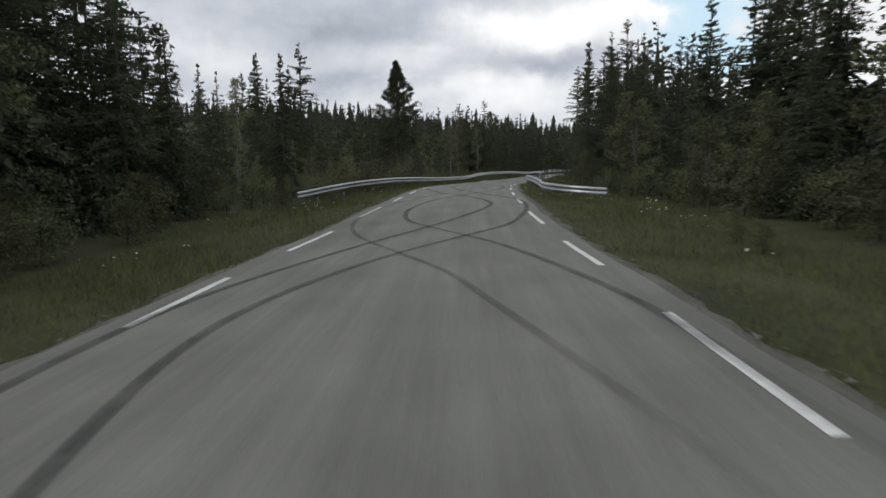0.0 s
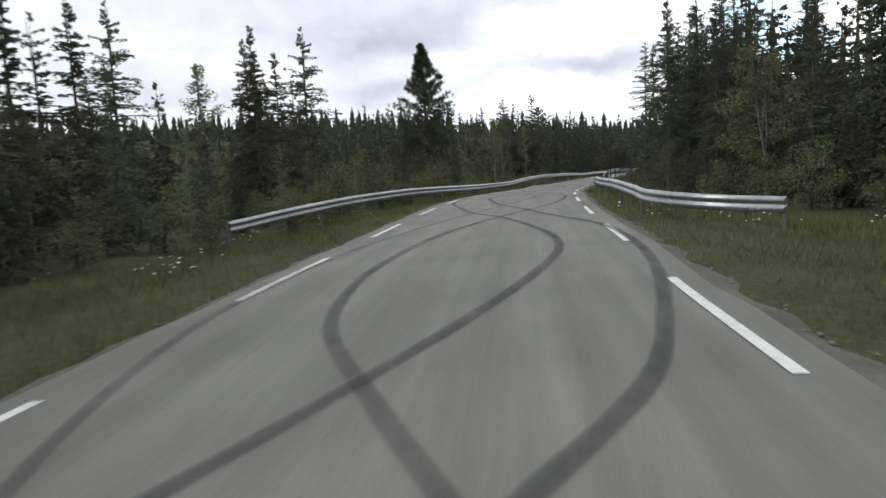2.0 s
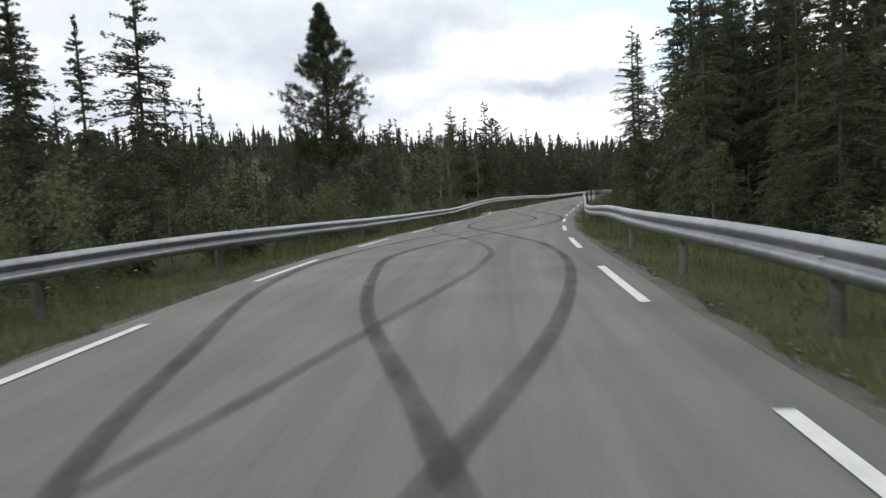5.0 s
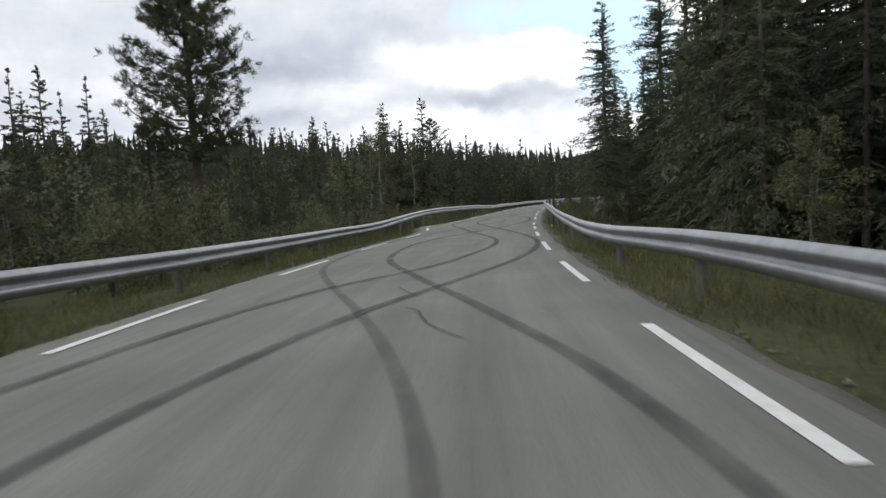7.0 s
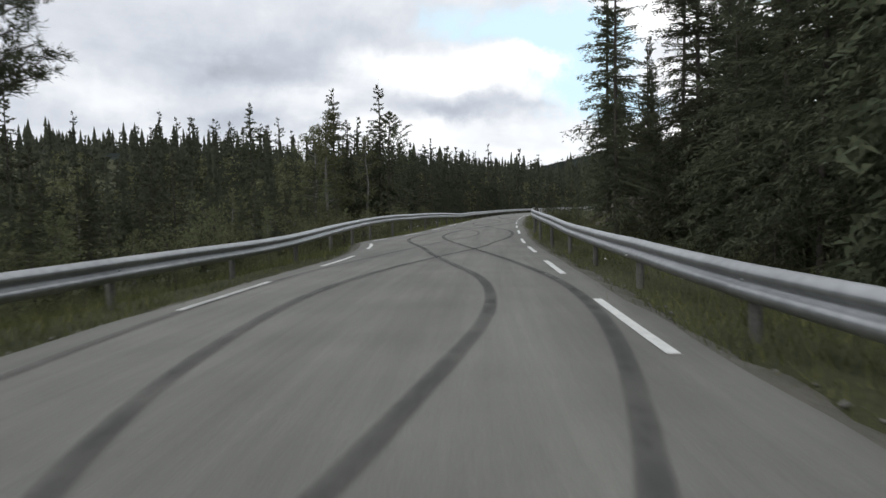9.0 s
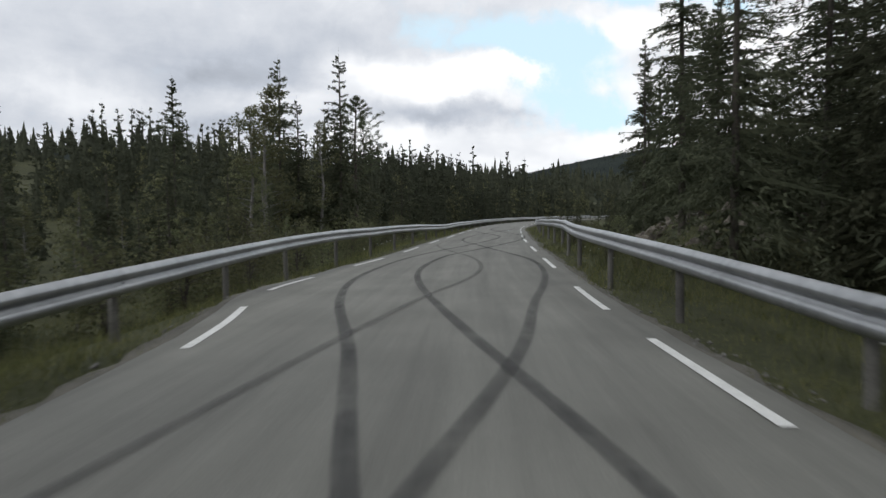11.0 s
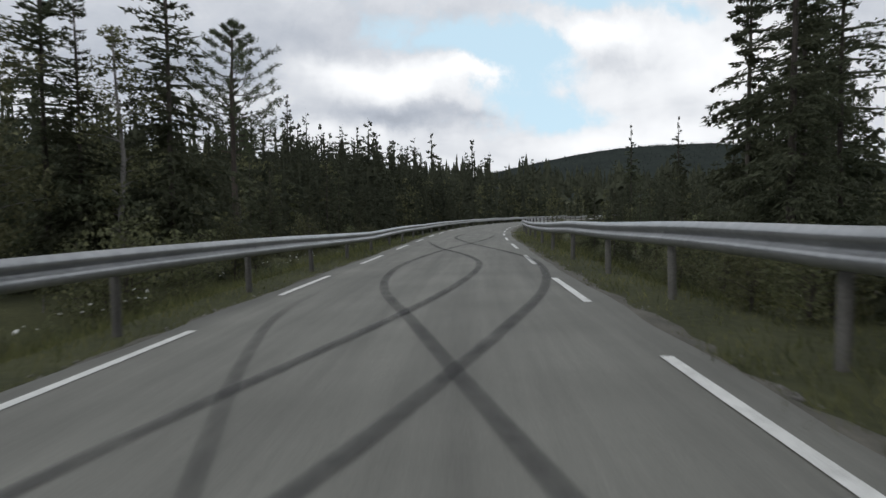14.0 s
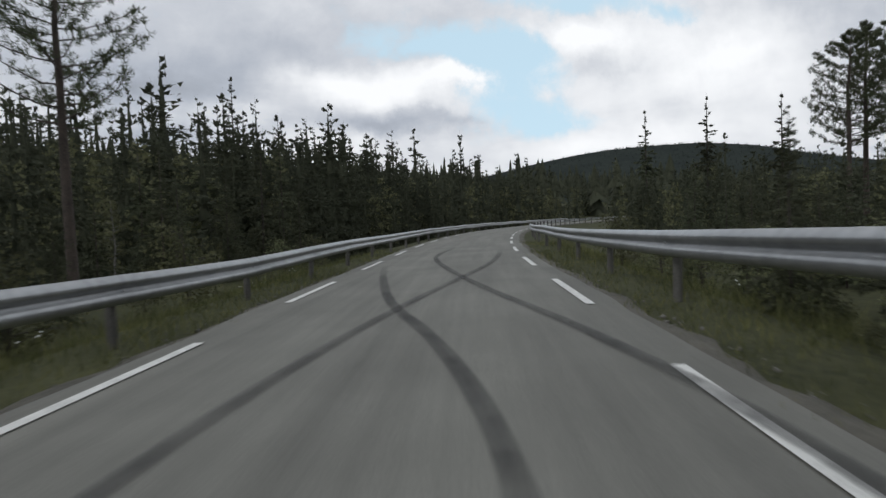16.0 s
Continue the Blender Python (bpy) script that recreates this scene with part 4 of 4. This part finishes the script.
stuff, scrub = [], []
for (x, y), s, d, v in zip(spots, st, off, yy):
    a = abs(d)
    edge = max(6.6, float(wood_edge(v, d)) + r.normal(0, 0.7))
    if a < edge or a > 75 or min((x - p) ** 2 + (y - q) ** 2 for p, q in taken) < 2.2:
        continue
    if r.uniform() < (0.5 if d > 0 and 77 < v < 93 else 0.1 if d > 0 and 42 < v < 56 else 0.02 if d > 0 and 56 < v < 74 else 0.08):
        continue
    near = a < edge + (6.5 if d < 0 else 5.0) and -4 < v < 125
    deep = a - edge
    if d < 0:
        tall = np.interp(v, [0, 8, 21, 29, 60, 80, 92, 114, 130], [14.0, 14.0, 11.0, 5.4, 4.4, 4.1, 3.9, 4.4, 9.6]) * r.uniform(0.72, 1.28) + 0.04 * min(50, deep)
        if r.uniform() < 0.05 and not 58 < v < 88 and v < 105:
            tall *= 1.4
    else:
        tall = np.interp(v, [0, 27, 33, 45, 60, 78, 86, 93, 110, 200], [13.0, 12.5, 8.2, 8.6, 13.2, 13.8, 12.0, 5.5, 5, 8]) * (r.uniform(0.84, 1.15) if 52 < v < 86 else r.uniform(0.55, 1.18))
    if deep < 2.5 and not (d > 0 and 42 < v < 84) and not (v < (24 if d < 0 else 28) and deep > 1.0):
        tall *= 0.6
    tall = min(max(2.0, tall), 30 if a < edge + 6 else 11.5)
    if near:
        if r.uniform() < (0.35 if d < 0 and v < 27 else 0.3 if d < 0 and 46 < v < 92 else 0.18 if d < 0 and v > 100 else 0.5 if d < 0 else 0.1) and not (d > 0 and 38 < v < 94):
            planted(BIRCHES[int(r.choice([0, 1, 1, 2]))], x, y, tall * 0.72 / 6, r.uniform(0, 6.28))
            continue
        kind = int(r.choice([0, 1, 2, 3, 4], p=[0.3, 0.18, 0.28, 0.08, 0.16]))
        close = deep < (4.0 if d > 0 and (40 < v < 90 or v < 30) or d < 0 and (v < 24 or 88 < v < 122) else 1.8) and 8 < v < 122
        beside = d > 0 and 44 < v < 90 and deep < 2.6
        planted(CLOSE[kind % 4] if beside else (FRONT if close else SPRUCES)[kind], x, y, tall / 10 * (1.0 if kind != 4 else 0.75), r.uniform(0, 6.28), r.uniform(0.92, 1.12))
    elif deep < (17 if d < 0 else 11) and -6 < v < 165:
        if r.uniform() < (0.12 if d < 0 and v > 100 else 0.25 if d < 0 and v > 60 else 0.4 if d < 0 else 0.15 if v < 90 else 0.3):
            scrub.append((x, y, min(7.5, tall * r.uniform(0.7, 1.0))))
        else:
            stuff.append((x, y, tall * r.uniform(0.85, 1.15)))
    else:
        if r.uniform() < 0.12:
            scrub.append((x, y, min(8.0, tall * r.uniform(0.6, 0.95))))
        if r.uniform() < (0.06 if d > 0 and v < 92 else 0.18):
            far_list.append((x, y, tall * r.uniform(0.75, 1.4)))

# Tall spruces that close the wood where it stands darkest.
for side, lo, hi, first, last_d, low_h, high_h, count in ((-1, 9, 26, 14.0, 18.0, 11.0, 14.0, 9), (1, 24, 37, 12.5, 17.0, 8.0, 10.8, 9), (1, 55, 76, 9.8, 13.0, 10.5, 13.0, 5)):
    for k in range(count):
        p = spot(of_y(lo + (hi - lo) * (k + r.uniform(0, 1)) / count), side * r.uniform(first, last_d))
        planted(FRONT[k % 3], float(p[0]), float(p[1]), r.uniform(low_h, high_h) / 10, r.uniform(0, 6.28))

# Young spruces under the tall ones, where the wood comes close to the road.
for lo, hi, first, last_d, count in ((40, 77, 8.0, 9.6, 30), (77, 92, 11.5, 14.0, 18), (26, 40, 9.5, 12.0, 10)):
    for _ in range(count):
        v = r.uniform(lo, hi)
        p = spot(of_y(v), r.uniform(first, last_d) + (1.2 if v > 70 and first < 7 else 0))
        planted(SPRUCES[int(r.choice([0, 2, 4]))], float(p[0]), float(p[1]), r.uniform(0.18, 0.36), r.uniform(0, 6.28), r.uniform(0.85, 1.15))

# Bushes along the edge of the wood.
for side in (-1, 1):
    for v in np.arange(2, 120, 2.6):
        e = float(wood_edge(v, side)) - r.uniform(0.3, 1.6)
        p = spot(of_y(v + r.uniform(-1, 1)), side * e)
        if r.uniform() < 0.75 and not (side > 0 and 42 < v < 95):
            planted(BUSHES[1 + int(r.integers(2))], float(p[0]), float(p[1]), r.uniform(0.6, 1.25), r.uniform(0, 6.28))

# A second row of bushes at the left, and weeds on the verges behind the rails.
for v in np.arange(7, 100, 2.9):
    p = spot(of_y(v + r.uniform(-1, 1)), -float(wood_edge(v, -1)) - r.uniform(-1.2, 1.5))
    planted(BUSHES[1 + int(r.integers(2))], float(p[0]), float(p[1]), r.uniform(0.8, 1.4), r.uniform(0, 6.28), r.uniform(0.9, 1.3))
for k in range(150):
    v = r.uniform(27, 112) if k < 100 else r.uniform(74, 97)
    side = r.choice([-1, 1]) if k < 100 else 1
    d = side * (r.uniform(4.4, 8.0) if k < 100 else r.uniform(4.2, 6.2))
    if d > 6.2 and 75 < v < 91:
        continue
    p = spot(of_y(v), d)
    planted(BUSHES[0], float(p[0]), float(p[1]), r.uniform(0.4, 0.8), r.uniform(0, 6.28), r.uniform(0.8, 1.2))
for k in range(44):
    v = r.uniform(84, 112)
    p = spot(of_y(v), r.uniform(4.3, 6.2 if v < 91 else 9.0))
    ob = SPRUCES[int(r.choice([0, 2, 4]))] if k % 3 == 0 else BUSHES[1 + k % 2]
    planted(ob, float(p[0]), float(p[1]), r.uniform(0.12, 0.26) if k % 3 == 0 else r.uniform(0.35, 0.7), r.uniform(0, 6.28), r.uniform(0.85, 1.15))
for x, y in ((8.4, 14.6), (8.9, 15.6), (8.2, 12.9)):
    planted(BUSHES[1], x, y, 0.38, x)

for k, ob in enumerate(SPRUCES + FRONT + CLOSE + BIRCHES + BUSHES):
    p = spot(of_y(-18 - 2.2 * k), -13 - (k % 3) * 2)
    dress(ob, float(p[0]), float(p[1]), 1.0 if k < 14 else 0.9, 0.3 * k)


def woods(name, places, variants, mat, label):
    vs, fs, n = [], [], 0
    z = land_z(places[:, 0], places[:, 1]) - 0.3
    for (x, y, tall), h in zip(places, z):
        v, f = variants[int(r.integers(len(variants)))]
        a = r.uniform(0, 6.28)
        c, s = math.cos(a) * tall, math.sin(a) * tall
        wide = r.uniform(0.8, 1.25)
        q = np.column_stack([(v[:, 0] * c - v[:, 1] * s) * wide + x, (v[:, 0] * s + v[:, 1] * c) * wide + y, v[:, 2] * tall + h])
        vs.append(q)
        fs.append(f + n)
        n += len(v)
    return tagged(new(name, tri_mesh(name, np.vstack(vs), np.vstack(fs), mat)), label, "wood", kind="stuff")


mid_kinds = [(v / 10, f) for v, f in (spruce_arrays(r, 10.0, sp, 82, 9, 0.42, 0.28, 0.03, 0.3, 0.25) for sp in (2.0, 2.3, 1.7, 1.4))]


def crown_arrays(r, spread, lumps, leaves, size):
    """A bushy crown of one metre: lumps of leaves round a hidden stem, wider below."""
    green = []
    for k in range(lumps):
        u = (k + r.uniform(0, 1)) / lumps
        a, reach = r.uniform(0, 6.28), spread * (1 - u**1.6) * r.uniform(0.2, 0.85)
        green.append(leaf_ball(r, (math.cos(a) * reach, math.sin(a) * reach, 0.06 + 0.9 * u), spread * (0.62 - 0.38 * u) * r.uniform(0.8, 1.2), leaves, size * (1.15 - 0.4 * u)))
    return joined(green)


scrub_kinds = [crown_arrays(r, spread, lumps, 19, 0.036) for spread, lumps in ((0.3, 9), (0.36, 10), (0.24, 8), (0.42, 11), (0.28, 9))]
woods("birch_scrub", np.array(scrub), scrub_kinds, LEAF, "bushy birch and willow scrub among the spruces")
woods("spruce_wood", np.array(stuff), mid_kinds, FARWOOD, "dense dark spruce wood behind the roadside trees")
edge_kinds = [(v / 10, f) for v, f in (spruce_arrays(r, 10.0, sp, 44, 6, 0.58, 0.34, 0.03, 0.3, 0.3) for sp in (2.2, 2.5, 1.8, 1.5))]
far_kinds = [(v / 10, f) for v, f in (cone_arrays(r, 10.0, sp, 7, 4) for sp in (2.4, 2.9, 2.0, 2.6, 1.7, 2.2))]
n = 3000
ang, rad = r.uniform(-0.8, 1.2, n), 90 + 600 * r.uniform(0, 1, n) ** 0.62
fx, fy = np.sin(ang) * rad + 8, np.cos(ang) * rad + 60
fs_, fd_ = nearest(fx, fy)
ok = (np.abs(fd_) > 62) | ((fs_ > of_y(205)) & (np.abs(fd_) > 9))
hx, hy = r.uniform(150, 1700, 5000), r.uniform(760, 1800, 5000)
hill_kinds = [(v / 10, f) for v, f in (cone_arrays(r, 10.0, sp, 2, 3) for sp in (2.6, 3.2, 2.2))]
woods("hill_wood", np.column_stack([hx, hy, r.uniform(3, 6.5, 5000)]), hill_kinds, HILL, "far dark wooded hillside under the clouds")
far = np.column_stack([fx, fy, np.where(fx < 10, 9.8, 11.5) * np.exp(r.normal(0, 0.2, n)).clip(0.6, 1.5)])[ok]
clear = np.hypot(far[:, 0] - 8, far[:, 1] - 60) < 190
woods("back_wood", np.vstack([np.array(far_list), far[clear]]), edge_kinds, FARWOOD, "deep rows of dark spruces behind the roadside wood")
woods("far_wood", far[~clear], far_kinds, FARWOOD, "distant spruce wood on the rising hillside")

# ---- broken rock on the bank behind the rail ----
def rock_mesh(r):
    bm = bmesh.new()
    bmesh.ops.create_icosphere(bm, subdivisions=1, radius=1.0)
    cuts = [(Vector(r.normal(0, 1, 3)).normalized(), r.uniform(0.55, 0.9)) for _ in range(9)]
    for q in bm.verts:
        for n_, d_ in cuts:
            over = q.co.dot(n_) - d_
            if over > 0:
                q.co -= n_ * over
        q.co *= 1 + r.normal(0, 0.02)
    me = bpy.data.meshes.new("rock")
    bm.to_mesh(me)
    bm.free()
    me.materials.append(ROCK)
    return me


stones = [rock_mesh(r) for _ in range(6)]
for k in range(285):
    v = r.uniform(75.5, 90)
    d = np.clip(r.normal(8.2, 0.95), 6.4, 10.2)
    p = spot(of_y(v), d)
    size = 0.07 + 0.24 * r.uniform() ** 1.8
    ob = tagged(new("rock", stones[k % 6]), "angular grey-brown broken rock lying on the bank", "rock", "rocks on the bank")
    ob.matrix_basis = Matrix.LocRotScale((p[0], p[1], float(ground(p[0], p[1])) + size * 0.15), Euler(r.uniform(0, 6.28, 3)), (size * r.uniform(0.8, 1.5), size, size * r.uniform(0.4, 0.7)))

# ---- grass and flowers on the verges ----
n = 40000
v = r.uniform(-4, 118, n)
side = np.where(r.uniform(0, 1, n) < 0.5, -1, 1)
d = side * (np.where(side > 0, RIGHT_LINE(of_y(v)), -LEFT_LINE(of_y(v))) + 0.4 + 6.0 * r.uniform(0, 1, n) ** 1.4)
p = spot(of_y(v), d)
p[:, 2] = ground(p[:, 0], p[:, 1])
blades, faces = [], []
for k in range(5):
    a = r.uniform(0, 6.28, n)
    tall = (0.07 + 0.4 * r.uniform(0, 1, n) ** 1.7) * (0.75 + 0.6 * np.clip(waves(p[:, 0] * 3.1, p[:, 1] * 2.7), -0.5, 1)) * np.interp(np.abs(d), [3.0, 4.2], [0.5, 1.0])
    lean = r.normal(0, 0.38, (n, 2)) * tall[:, None]
    wide = r.uniform(0.004, 0.009, n)
    q = p + np.column_stack([r.normal(0, 0.11, n), r.normal(0, 0.11, n), np.full(n, -0.03)])
    ex = np.column_stack([np.cos(a) * wide, np.sin(a) * wide, np.zeros(n)])
    blades.append(np.stack([q - ex, q + ex, q + np.column_stack([lean, tall])], 1).reshape(-1, 3))
    faces.append(np.arange(3 * n).reshape(-1, 3) + k * 3 * n)
tagged(new("grass", tri_mesh("grass", np.vstack(blades), np.vstack(faces), GRASS)), "rough green and yellowish grass on the verges", "grass", kind="stuff")

heads = []
CLUMPS = [(9.0, 54.9), (15.7, 79.9), (14.6, 75.1), (14.4, 76.1), (5.5, 24.9), (6.0, 23.1), (6.2, 22.3), (7.2, 23.6), (-3.9, 30.8), (-2.5, 28.7), (-2.8, 20.1), (-3.4, 21.0), (-3.6, 25.5), (-4.4, 12.9)]
for k in range(48):
    if k < len(CLUMPS):
        (c_v,), (c_d,) = nearest(*CLUMPS[k])
        c_v = float(np.interp(c_v, _s, _y))
    else:
        c_v, c_d = r.uniform(4, 112), r.choice([-1, 1]) * r.uniform(4.0, 8.0)
    for _ in range(int(r.integers(2, 12))):
        q = spot(of_y(c_v + r.normal(0, 0.5)), c_d + r.normal(0, 0.45))
        g = float(ground(q[0], q[1]))
        t = r.uniform(0.25, 0.5)
        c = np.array([q[0], q[1], g + t])
        a = np.linspace(0, 6.283, 9)[:-1]
        rad = r.uniform(0.018, 0.031)
        tilt = r.normal(0, 0.4, 2)
        ring = np.column_stack([np.cos(a) * rad, np.sin(a) * rad, np.cos(a) * rad * tilt[0] + np.sin(a) * rad * tilt[1]]) + c
        v_ = np.vstack([ring, c + (0, 0, 0.012), c - (0, 0, 0.01)])
        i = np.arange(8)
        j = (i + 1) % 8
        heads.append((v_, np.concatenate([np.stack([i, j, np.full(8, 8)], -1), np.stack([j, i, np.full(8, 9)], -1)])))
tagged(new("white_flowers", tri_mesh("white_flowers", *joined(heads), PETAL)), "scattered white wild flowers in the grass", "flowers", kind="stuff")
